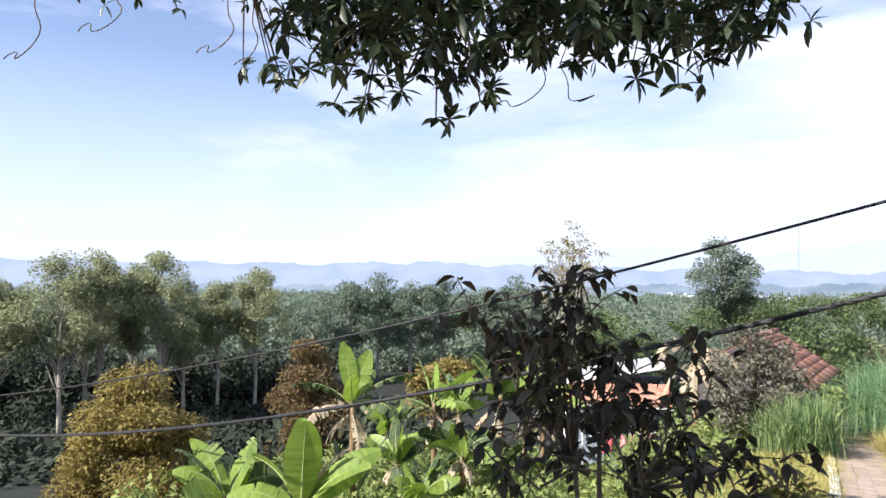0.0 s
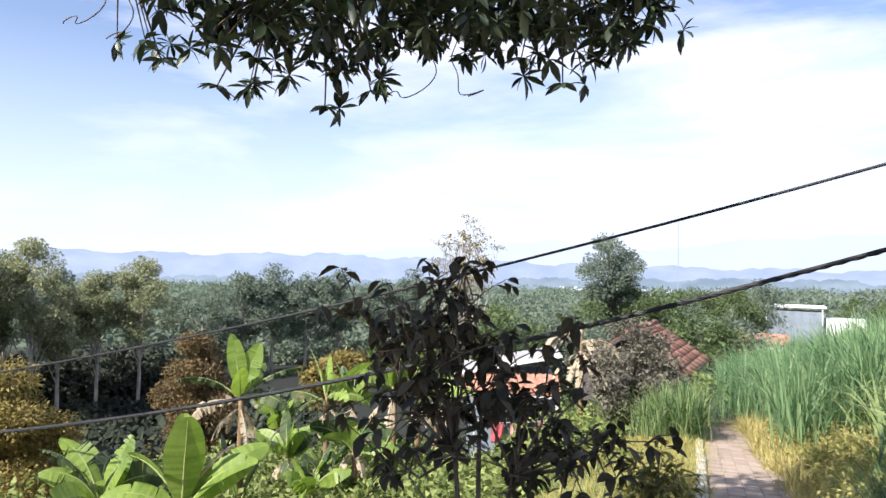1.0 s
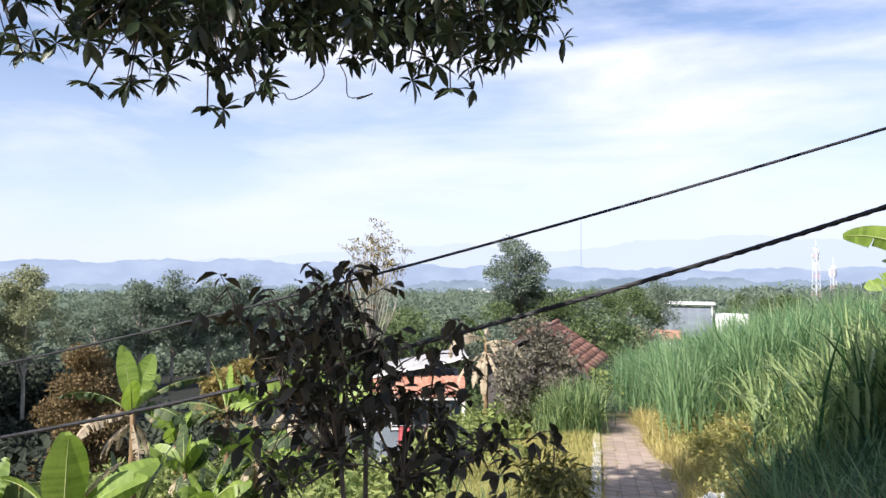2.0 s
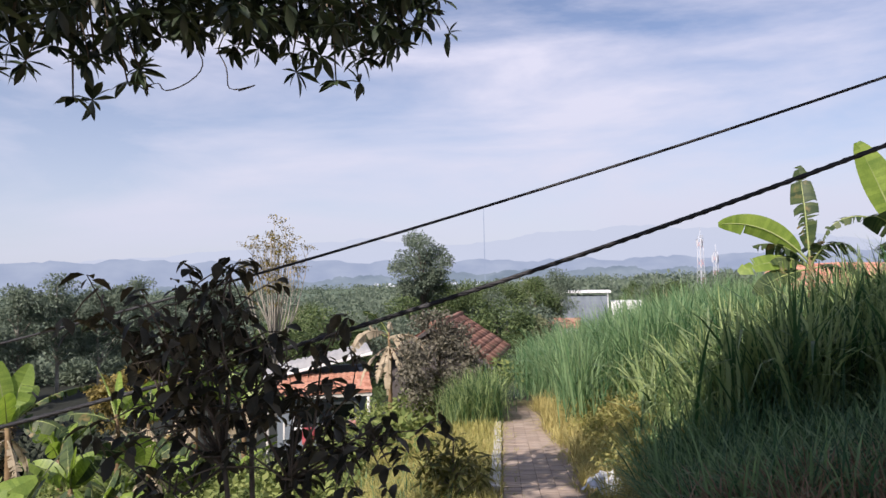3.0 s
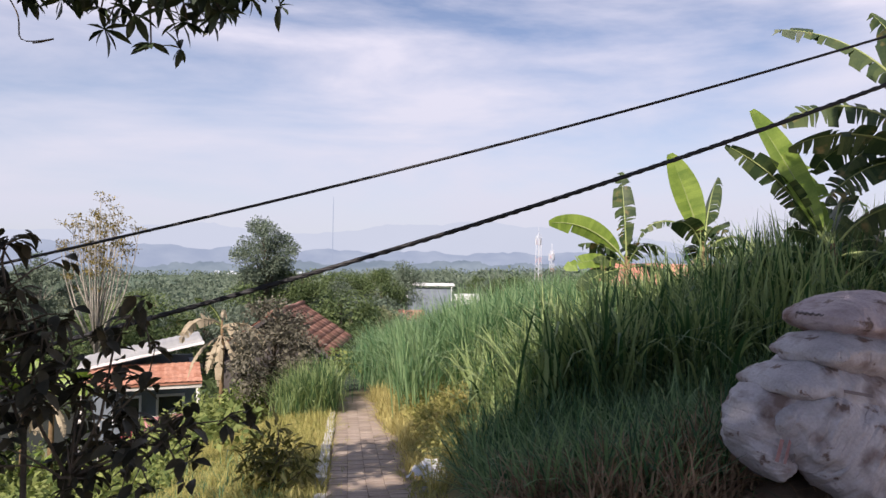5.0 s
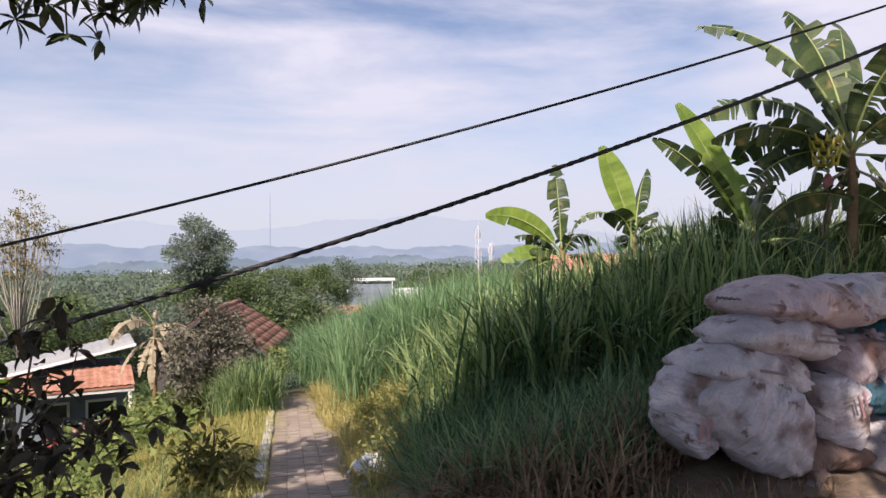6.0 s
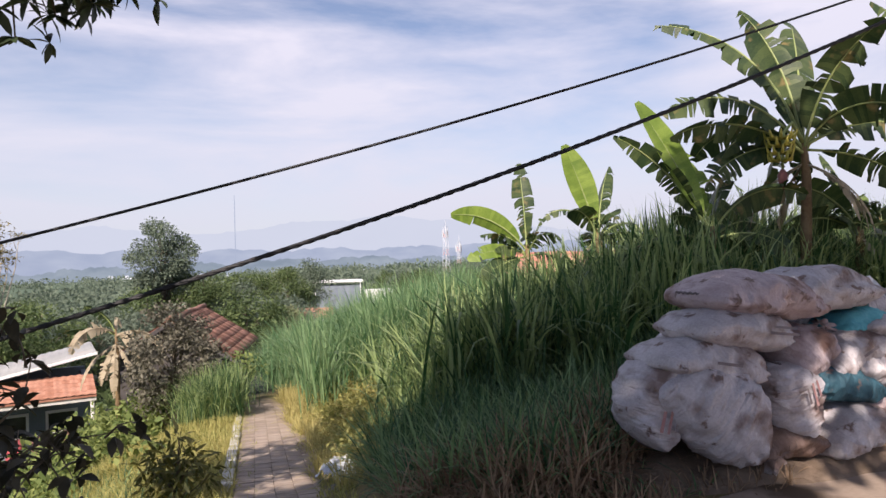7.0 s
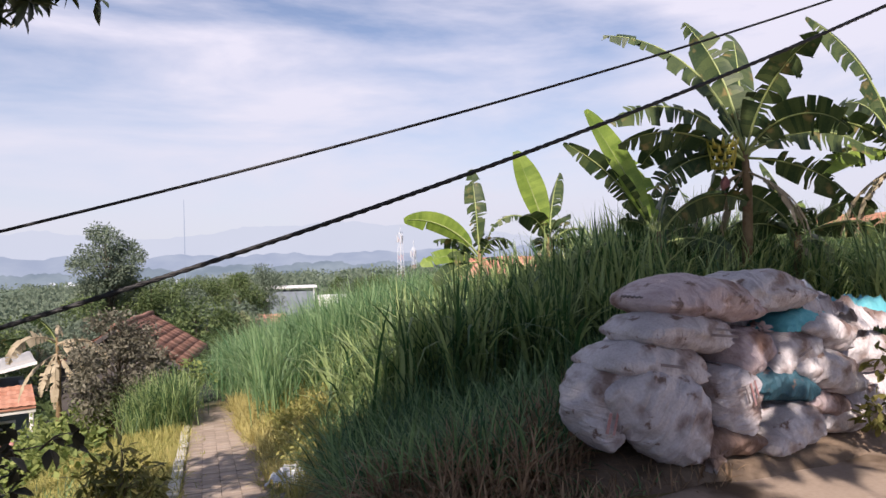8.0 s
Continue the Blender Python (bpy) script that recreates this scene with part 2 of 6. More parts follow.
M_TILE = mat("weathered_clay_tile", (0.19, 0.09, 0.065), (0.42, 0.23, 0.175), 0.9, 0.9, 0.3, fine=12, island=0.75)
M_TILE_OR = mat("orange_clay_tile", (0.33, 0.15, 0.10), (0.48, 0.26, 0.19), 1.5, 0.85, 0.3, fine=12, island=0.4)
M_TILE_PK = mat("faded_red_roof_tile", (0.42, 0.19, 0.14), (0.55, 0.29, 0.22), 0.8, 0.9, 0.3, fine=10, island=0.3)
M_WALL = mat("grey_plaster", (0.26, 0.25, 0.24), (0.40, 0.39, 0.37), 1.0, 0.9, 0.25, stain=((0.13, 0.12, 0.11), 0.8, 0.55))
# Shaded side of the tiled house put into an even dark wall colour.
M_WALL_DK = mat("shade_dark_wall", (0.05, 0.045, 0.045), (0.10, 0.09, 0.09), 1.5, 0.9, 0.3)
M_WALL_BLUE = mat("blue_grey_wall", (0.15, 0.18, 0.22), (0.23, 0.27, 0.31), 1.0, 0.85, 0.2)
M_WHITE = mat("white_paint", (0.62, 0.63, 0.65), (0.80, 0.80, 0.80), 1.5, 0.7, 0.1, stain=((0.4, 0.38, 0.35), 1.2, 0.6))
M_ZINC = mat("pale_sheet_roof", (0.24, 0.245, 0.25), (0.36, 0.36, 0.36), 0.8, 0.5, 0.1, stain=((0.34, 0.30, 0.27), 0.9, 0.58))
M_GLASS = mat("dark_window", (0.02, 0.025, 0.03), (0.05, 0.06, 0.07), 1, 0.15, 0, spec=0.6)
M_RED = mat("red_cloth", (0.34, 0.06, 0.075), (0.48, 0.13, 0.14), 6, 0.9, 0.2)
M_PINK = mat("pink_cloth", (0.55, 0.20, 0.22), (0.70, 0.36, 0.36), 6, 0.9, 0.2)
M_POLE = mat("pale_pole", (0.45, 0.44, 0.42), (0.62, 0.60, 0.57), 3, 0.7, 0.2)
# White and red tower paint, dulled by haze put into the colours.
M_TOWER = mat("tower_white_in_haze", (0.42, 0.44, 0.48), (0.52, 0.54, 0.58), 0.5, 0.6, 0)
M_TOWER_RED = mat("tower_red_in_haze", (0.50, 0.25, 0.22), (0.60, 0.33, 0.30), 0.5, 0.6, 0)
M_LITTER = mat("white_plastic", (0.66, 0.67, 0.70), (0.82, 0.82, 0.84), 6, 0.4, 0.3)
M_STONE = mat("grey_stone", (0.20, 0.19, 0.17), (0.36, 0.34, 0.31), 5, 0.9, 0.6)
M_FRUIT = mat("banana_fruit", (0.34, 0.33, 0.06), (0.55, 0.46, 0.10), 5, 0.5, 0.1, island=0.5)
M_BUD = mat("banana_flower_bud", (0.14, 0.045, 0.05), (0.24, 0.10, 0.09), 5, 0.6, 0.2)
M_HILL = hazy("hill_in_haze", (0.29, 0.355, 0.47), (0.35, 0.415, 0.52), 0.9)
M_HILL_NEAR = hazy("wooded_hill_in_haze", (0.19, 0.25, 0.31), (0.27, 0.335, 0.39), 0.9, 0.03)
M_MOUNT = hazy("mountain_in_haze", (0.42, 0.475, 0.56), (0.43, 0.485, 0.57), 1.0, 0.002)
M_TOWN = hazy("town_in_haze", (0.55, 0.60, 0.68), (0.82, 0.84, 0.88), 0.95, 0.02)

R = np.random.default_rng(7)


# ---- geometry helpers ----
def mesh_of(name, verts, faces, material, smooth=False):
    me = bpy.data.meshes.new(name)
    verts = np.asarray(verts, float)
    if isinstance(faces, np.ndarray):
        k = faces.shape[1]
        me.vertices.add(len(verts))
        me.vertices.foreach_set("co", verts.ravel())
        me.loops.add(faces.size)
        me.loops.foreach_set("vertex_index", faces.ravel().astype(np.int32))
        me.polygons.add(len(faces))
        me.polygons.foreach_set("loop_start", np.arange(0, faces.size, k, dtype=np.int32))
        me.update(calc_edges=True)
        me.validate()
    else:
        me.from_pydata(verts.tolist(), [], [list(f) for f in faces])
        me.update()
    if smooth:
        me.polygons.foreach_set("use_smooth", np.ones(len(me.polygons), bool))
    me.materials.append(material)
    return me


def thing(name, label, category, at=(0, 0, 0), rz=0.0, group="", kind=""):
    ob = new(name)
    ob.empty_display_size = 0.1
    ob.matrix_basis = pose(*at, 0, 0, rz)
    return tagged(ob, label, category, group, kind)


def part(name, me, parent, label="", m=None):
    ob = new(name, me)
    ob.parent = parent
    if m is not None:
        ob.matrix_basis = m
    if label:
        ob["label"] = label
    return ob


def solo(name, me, label, category, group="", kind="", m=None):
    ob = new(name, me)
    if m is not None:
        ob.matrix_basis = m
    return tagged(ob, label, category, group, kind)


def join(*pieces):
    vs, fs, k = [], [], 0
    for v, f in pieces:
        v = np.asarray(v, float)
        vs.append(v)
        fs.extend([[i + k for i in q] for q in f])
        k += len(v)
    return np.concatenate(vs), fs


def tube(points, radii, sides=6):
    pts = np.asarray(points, float)
    n = len(pts)
    radii = np.broadcast_to(np.asarray(radii, float), (n,))
    tan = np.gradient(pts, axis=0)
    tan /= np.linalg.norm(tan, axis=1)[:, None] + 1e-9
    ref = np.array((0.0, 0.0, 1.0)) if abs(tan[0][2]) < 0.8 else np.array((1.0, 0.0, 0.0))
    vs = []
    for p, t, r in zip(pts, tan, radii):
        a = np.cross(t, ref)
        a /= np.linalg.norm(a) + 1e-9
        b = np.cross(t, a)
        ang = np.linspace(0, 2 * math.pi, sides, endpoint=False)
        vs.append(p + r * (np.cos(ang)[:, None] * a + np.sin(ang)[:, None] * b))
    fs = [[i * sides + j, i * sides + (j + 1) % sides, (i + 1) * sides + (j + 1) % sides, (i + 1) * sides + j] for i in range(n - 1) for j in range(sides)]
    fs += [list(range(sides))[::-1], [(n - 1) * sides + j for j in range(sides)]]
    return np.concatenate(vs), fs


def box(x0, y0, z0, x1, y1, z1, bevel=0.0):
    bm = bmesh.new()
    bmesh.ops.create_cube(bm, size=1, matrix=Matrix.Translation(((x0 + x1) / 2, (y0 + y1) / 2, (z0 + z1) / 2)) @ Matrix.Diagonal((x1 - x0, y1 - y0, z1 - z0, 1)))
    if bevel:
        bmesh.ops.bevel(bm, geom=bm.edges[:], offset=bevel, segments=1, affect="EDGES")
    v, f = np.array([q.co[:] for q in bm.verts]), [[q.index for q in p.verts] for p in bm.faces]
    bm.free()
    return v, f


def leaf_shape(width=0.3, droop=0.25, fold=0.25):
    """A pointed leaf one unit long: a midrib with a folded half on each side."""
    t = np.array((0.0, 0.22, 0.5, 0.8, 1.0))
    w = np.array((0.06, 0.62, 1.0, 0.62, 0.0)) * width / 2
    vs = []
    for a, b in zip(t, w):
        z = -droop * a * a
        vs += [(-b, a, z + b * fold), (0, a, z), (b, a, z + b * fold)]
    fs = [(i * 3 + j, i * 3 + j + 1, i * 3 + j + 4, i * 3 + j + 3) for i in range(4) for j in (0, 1)]
    return np.array(vs), np.array(fs)


def chip_shape(width=0.5):
    return np.array(((0, 0, 0), (width / 2, 0.45, 0.06), (0, 1, -0.12), (-width / 2, 0.45, 0.06))), np.array(((0, 1, 2, 3),))


def axes_of(ways, ups):
    ways = ways / (np.linalg.norm(ways, axis=1)[:, None] + 1e-9)
    side = np.cross(ways, ups)
    side /= np.linalg.norm(side, axis=1)[:, None] + 1e-9
    return np.stack((side, ways, np.cross(side, ways)), axis=2)


def scatter(shape, places, ways, ups, sizes):
    v, f = shape
    rot = axes_of(ways, ups) * np.asarray(sizes)[:, None, None]
    out = np.einsum("nij,kj->nki", rot, v) + places[:, None, :]
    faces = f[None] + (np.arange(len(places)) * len(v))[:, None, None]
    return out.reshape(-1, 3), faces.reshape(-1, f.shape[1])


def unit(n, rng=None):
    v = (rng or R).normal(size=(n, 3))
    return v / np.linalg.norm(v, axis=1)[:, None]


def blades(bases, heads, lengths, widths, elev, bend, segs=5):
    """Grass: tapered strips that rise at an angle and bend over."""
    n = len(bases)
    t = np.linspace(0, 1, segs + 1)
    ang = elev[:, None] - bend[:, None] * t[None] ** 1.4
    step = lengths[:, None] / segs
    dr, dz = np.cos(ang) * step, np.sin(ang) * step
    r = np.concatenate((np.zeros((n, 1)), np.cumsum(dr[:, :-1], 1)), 1)
    z = np.concatenate((np.zeros((n, 1)), np.cumsum(dz[:, :-1], 1)), 1)
    cx, sx = np.cos(heads)[:, None], np.sin(heads)[:, None]
    w = widths[:, None] * np.clip(np.array([0.55, 0.9, 1.0, 0.85, 0.55, 0.06])[None, : segs + 1], 0, 1) / 2
    mid = np.stack((bases[:, 0:1] + r * cx, bases[:, 1:2] + r * sx, bases[:, 2:3] + z), 2)
    side = np.stack((-sx * w, cx * w, 0 * w), 2)
    v = np.stack((mid - side, mid + side), 2).reshape(n, -1, 3)
    base = np.array([(2 * i, 2 * i + 1, 2 * i + 3, 2 * i + 2) for i in range(segs)])
    f = base[None] + (np.arange(n) * (2 * segs + 2))[:, None, None]
    return v.reshape(-1, 3), f.reshape(-1, 4)


# ---- ground ----
PATH_AT, PATH_WAY = Vector((5.25, 5.75)), Vector((0.535, 0.845)).normalized()


def sstep(a, b, x):
    t = np.clip((x - a) / (b - a), 0, 1)
    return t * t * (3 - 2 * t)


def road_edge(x):
    return 1.85 - 1.15 * sstep(3.0, 5.2, x) - 0.75 * sstep(5.2, 9.5, x)


def height(x, y):
    """The hillside: a level lane, then a slope down to the valley, with a bank beyond the path."""
    x, y = np.asarray(x, float), np.asarray(y, float)
    prof = np.interp(y, [-40, 0.3, 1.9, 2.5, 4.3, 5.4, 11, 15, 22, 30, 55, 100, 400, 3000], [-0.32, -0.32, -0.42, -0.62, -1.10, -1.36, -2.04, -2.6, -4.0, -5.4, -8.6, -9.6, -14, -60])
    off = x - (PATH_AT.x + (y - PATH_AT.y) * PATH_WAY.x / PATH_WAY.y)
    left = -1.5 * sstep(1.0, 7.0, -off) * sstep(1.7, 7, y)
    left -= 1.9 * sstep(8, 40, -off) * sstep(10, 50, y) * (1 - sstep(150, 400, y))
    right = (0.42 * sstep(0.7, 3.0, off) + 0.7 * sstep(3.0, 7.0, off)) * sstep(1.0, 4.5, y) * (1 - sstep(12, 40, y))
    right += 1.6 * sstep(14, 40, off) * (1 - sstep(30, 90, y)) * sstep(1, 8, y) + 3.2 * sstep(30, 80, off) * sstep(30, 80, y) * (1 - sstep(200, 500, y))
    lane = sstep(-0.05, 0.25, y - road_edge(x))
    z = -0.32 * (1 - lane) + (prof + left + right) * lane
    return z + 0.05 * np.sin(x * 1.7 + y * 0.6) * np.sin(y * 1.3) * sstep(0.5, 3, np.abs(off)) * sstep(3, 6, y)


def ground_mesh():
    ang = np.linspace(0, 2 * math.pi, 241)[:-1]
    rad = np.concatenate((np.arange(0.15, 14, 0.16), np.geomspace(14.2, 3200, 90)))
    vs = [(0.6, 2.0, float(height(0.6, 2.0)))]
    a, r = np.meshgrid(ang, rad)
    x, y = 0.6 + r * np.sin(a), 2.0 + r * np.cos(a)
    v = np.concatenate((np.array(vs), np.stack((x, y, height(x, y)), 2).reshape(-1, 3)))
    n = len(ang)
    fs = [(0, 1 + (j + 1) % n, 1 + j) for j in range(n)]
    fs += [(1 + i * n + j, 1 + i * n + (j + 1) % n, 1 + (i + 1) * n + (j + 1) % n, 1 + (i + 1) * n + j) for i in range(len(rad) - 1) for j in range(n)]
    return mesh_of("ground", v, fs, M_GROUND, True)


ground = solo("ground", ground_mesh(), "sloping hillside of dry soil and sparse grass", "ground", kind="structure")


def lane_mesh():
    xs = np.linspace(-14, 16, 121)
    vs, fs = [], []
    for x in xs:
        e = float(road_edge(x)) - 0.12 + 0.05 * math.sin(3.1 * x) + 0.03 * math.sin(7.7 * x)
        for y in (-9.0, -4.0, -1.5, e - 0.6, e - 0.05, e, e + 0.01):
            z = -0.295 + 0.012 * math.sin(1.9 * x + y) + (-0.02 if y == e else 0) + (-0.22 if y > e else 0)
            vs.append((x, y, z))
    for i in range(len(xs) - 1):
        for j in range(6):
            fs.append((i * 7 + j, (i + 1) * 7 + j, (i + 1) * 7 + j + 1, i * 7 + j + 1))
    return mesh_of("road", vs, fs, M_CONCRETE, False)


solo("road", lane_mesh(), "worn brown-grey concrete lane with dry leaf litter", "road", kind="structure")


# ---- distance ----
def ridge_wall(name, label, dist, az0, az1, tops, base, material, rough=3.0, seed=1, step=400):
    az = np.linspace(az0, az1, step)
    top = np.interp(az, np.linspace(az0, az1, len(tops)), tops)
    rr = np.random.default_rng(seed)
    top = top + sum(rough / (k + 1) * np.sin(az * (0.9 * 2 ** k) + rr.uniform(0, 6)) for k in range(5)) + np.abs(rr.normal(0, rough * 0.35, step))
    vs, fs = [], []
    for a, t in zip(np.radians(az), top):
        for k, (d, z) in enumerate(((dist, base), (dist + dist * 0.05, base + (t - base) * 0.6), (dist * 1.1, t), (dist * 1.3, base))):
            vs.append((d * math.sin(a), d * math.cos(a), z))
    for i in range(step - 1):
        for k in range(3):
            fs.append((i * 4 + k, (i + 1) * 4 + k, (i + 1) * 4 + k + 1, i * 4 + k + 1))
    return solo(name, mesh_of(name, vs, fs, material, True), label, "hills", kind="structure")


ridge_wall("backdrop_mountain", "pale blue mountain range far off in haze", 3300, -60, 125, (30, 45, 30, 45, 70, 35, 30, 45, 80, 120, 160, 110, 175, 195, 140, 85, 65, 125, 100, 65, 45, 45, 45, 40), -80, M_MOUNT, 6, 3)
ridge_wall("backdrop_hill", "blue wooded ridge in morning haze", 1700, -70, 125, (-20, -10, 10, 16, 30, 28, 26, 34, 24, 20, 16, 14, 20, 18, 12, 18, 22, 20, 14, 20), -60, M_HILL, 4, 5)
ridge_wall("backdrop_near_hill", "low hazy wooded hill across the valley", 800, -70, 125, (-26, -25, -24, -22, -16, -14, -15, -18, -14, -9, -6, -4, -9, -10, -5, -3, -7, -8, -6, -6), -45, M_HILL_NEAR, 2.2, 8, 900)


def town():
    rr = np.random.default_rng(4)
    pieces = []
    for _ in range(210):
        a = radians(rr.choice((rr.normal(26, 2.5), rr.normal(38, 7), rr.uniform(-20, 75))))
        d = rr.uniform(640, 780)
        w, h = rr.uniform(2, 6), rr.uniform(1.2, 2.6)
        z = -26 + rr.uniform(-6, 10)
        v, f = box(-w / 2, -3, 0, w / 2, 3, h)
        c, s = math.cos(-a), math.sin(-a)
        v = np.stack((v[:, 0] * c - v[:, 1] * s + d * math.sin(a), v[:, 0] * s + v[:, 1] * c + d * math.cos(a), v[:, 2] + z), 1)
        pieces.append((v, f))
    v, f = join(*pieces)
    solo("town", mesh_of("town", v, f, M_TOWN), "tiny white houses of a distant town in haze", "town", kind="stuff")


town()


# ---- trees ----
def tree(name, label, at, tall, crown, clumps, per, leaf, leaf_mat, bark, trunk_r, seed, low=0.35, clump_r=0.28, group="", lean=0.03, shape=None, flat=0.75, top_heavy=0.0):
    """Tapered trunk, a limb to every clump, and clumps of many small leaves. crown: (radius across, height of the crown)."""
    rr = np.random.default_rng(seed)
    ob = thing(name, label, "tree", at, group=group)
    cr, ch = crown
    zc = tall - ch / 2
    pts = []
    while len(pts) < clumps:
        q = rr.uniform(-1, 1, 3)
        if np.linalg.norm(q) < 1 and np.linalg.norm(q) > 0.35:
            k = 1.0 - 0.35 * top_heavy * (q[2] + 1) / 2
            pts.append((q[0] * cr * k, q[1] * cr * k, zc + q[2] * ch / 2 * 0.9))
    pts = np.array(pts)
    pts[0] = (rr.normal(0, 0.1) * cr, rr.normal(0, 0.1) * cr, tall - clump_r * cr * 0.7)
    h = np.linspace(0, tall * 0.93, 9)
    wob = np.stack((np.cumsum(rr.normal(0, lean, 9)) * tall * 0.2, np.cumsum(rr.normal(0, lean, 9)) * tall * 0.2, h), 1)
    wob[0, :2] = 0
    wob[0, 2] = -0.25
    woods = [tube(wob, trunk_r * np.linspace(1.15, 0.16, 9), 7)]
    for p in pts:
        zb = max(tall * low * 0.8, p[2] - rr.uniform(0.15, 0.35) * tall)
        zb = min(zb, tall * 0.85)
        b = np.array([np.interp(zb, h, wob[:, k]) for k in range(3)])
        mid = (b + p) / 2 + np.array((0, 0, 0.06 * tall)) * rr.uniform(-0.4, 1)
        r0 = trunk_r * 0.42 * (1 - zb / tall * 0.6)
        woods.append(tube((b, (b + mid) / 2 + rr.normal(0, 0.02, 3) * cr, mid, p), (r0, r0 * 0.75, r0 * 0.5, r0 * 0.15), 4))
    v, f = join(*woods)
    part("trunk", mesh_of("trunk", v, f, bark, True), ob)
    P, W = [], []
    for p in pts:
        rad = clump_r * cr * rr.uniform(0.75, 1.3)
        n = int(per * rr.uniform(0.7, 1.3))
        d = unit(n, rr) * (rr.uniform(0, 1, n) ** 0.42)[:, None]
        d[:, 2] *= flat
        P.append(p + d * rad)
        W.append(d + unit(n, rr) * 0.8 + np.array((0, 0, -0.15)))
    P, W = np.concatenate(P), np.concatenate(W)
    v, f = scatter(shape or chip_shape(0.5), P, W, unit(len(P), rr) + np.array((0, 0, 1.2)), leaf * rr.uniform(0.6, 1.35, len(P)))
    part("crown", mesh_of("crown", v, f, leaf_mat), ob)
    return ob


def gz(x, y):
    return float(height(x, y))


EUC = ((-24.9, 51.6, 2.4, 3.6), (-23.3, 54.5, 2.9, 3.0), (-22.1, 58.2, 2.0, 3.0), (-19.2, 56.1, 2.8, 3.2), (-19.3, 62.4, -0.6, 2.8), (-17.0, 65.1, 0.4, 2.7), (-13.7, 65.9, 1.7, 3.6), (-29.6, 51.6, 0.6, 3.2), (-33.5, 55.0, -0.4, 3.0), (-27.0, 60.0, 0.8, 3.0))
for i, (x, y, top, cr) in enumerate(EUC):
    z = gz(x, y)
    tree("eucalyptus_tree", "tall slender grey-green tree with a pale straight trunk", (x, y, z), top - z, (cr, (top - z) * 0.56), 34, 380, 0.235, M_EUC, M_PALEBARK, 0.17, 20 + i, low=0.3, clump_r=0.30, group="row of tall slender trees", lean=0.012, top_heavy=0.7)
MIDT = ((-6.5, 89, 0.2, 4.5), (-2.8, 90, 1.3, 4.6), (1.5, 92, 0.2, 4.2), (6.0, 95, 0.6, 4.0), (12.5, 96, -0.5, 4.6), (18.0, 100, 1.2, 4.0), (-10.5, 84, -2.6, 3.6))
for i, (x, y, top, cr) in enumerate(MIDT):
    z = gz(x, y)
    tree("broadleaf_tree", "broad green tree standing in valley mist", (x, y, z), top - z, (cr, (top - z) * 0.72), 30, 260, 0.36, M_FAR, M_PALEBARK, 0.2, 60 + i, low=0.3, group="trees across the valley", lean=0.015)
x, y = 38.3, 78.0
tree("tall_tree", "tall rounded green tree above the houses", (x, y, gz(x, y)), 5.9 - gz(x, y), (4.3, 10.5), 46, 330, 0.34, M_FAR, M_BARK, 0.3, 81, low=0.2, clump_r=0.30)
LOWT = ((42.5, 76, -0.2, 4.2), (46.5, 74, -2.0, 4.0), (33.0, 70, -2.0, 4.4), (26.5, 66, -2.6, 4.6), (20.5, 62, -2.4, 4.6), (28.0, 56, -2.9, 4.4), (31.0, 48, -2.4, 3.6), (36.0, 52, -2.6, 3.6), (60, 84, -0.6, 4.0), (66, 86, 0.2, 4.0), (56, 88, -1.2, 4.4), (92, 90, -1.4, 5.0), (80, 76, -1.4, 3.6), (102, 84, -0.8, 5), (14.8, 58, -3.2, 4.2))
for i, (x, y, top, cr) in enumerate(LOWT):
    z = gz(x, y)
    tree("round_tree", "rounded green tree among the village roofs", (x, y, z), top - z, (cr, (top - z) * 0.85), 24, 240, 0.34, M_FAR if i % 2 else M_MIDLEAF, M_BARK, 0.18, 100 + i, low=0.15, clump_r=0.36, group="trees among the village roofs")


vr = np.random.default_rng(88)
for i in range(64):
    x, y = (vr.uniform(14, 118), vr.uniform(44, 120)) if i < 34 else (vr.uniform(-60, 150), vr.uniform(118, 175))
    if abs(x - 0.78 * y) < 9 and y > 70 or y < 44:
        continue
    z = gz(x, y)
    h = vr.uniform(3.0, 6.0) * (1.0 if i < 34 else 1.35)
    tree("village_tree", "hazy rounded tree beyond the village", (x, y, z), h, (h * vr.uniform(0.38, 0.6), h * 0.85), 16, 190, 0.30, (M_FAR, M_MIDLEAF, M_EUC)[i % 3], M_BARK, 0.14, 400 + i, low=0.15, clump_r=0.42, group="trees beyond the village")


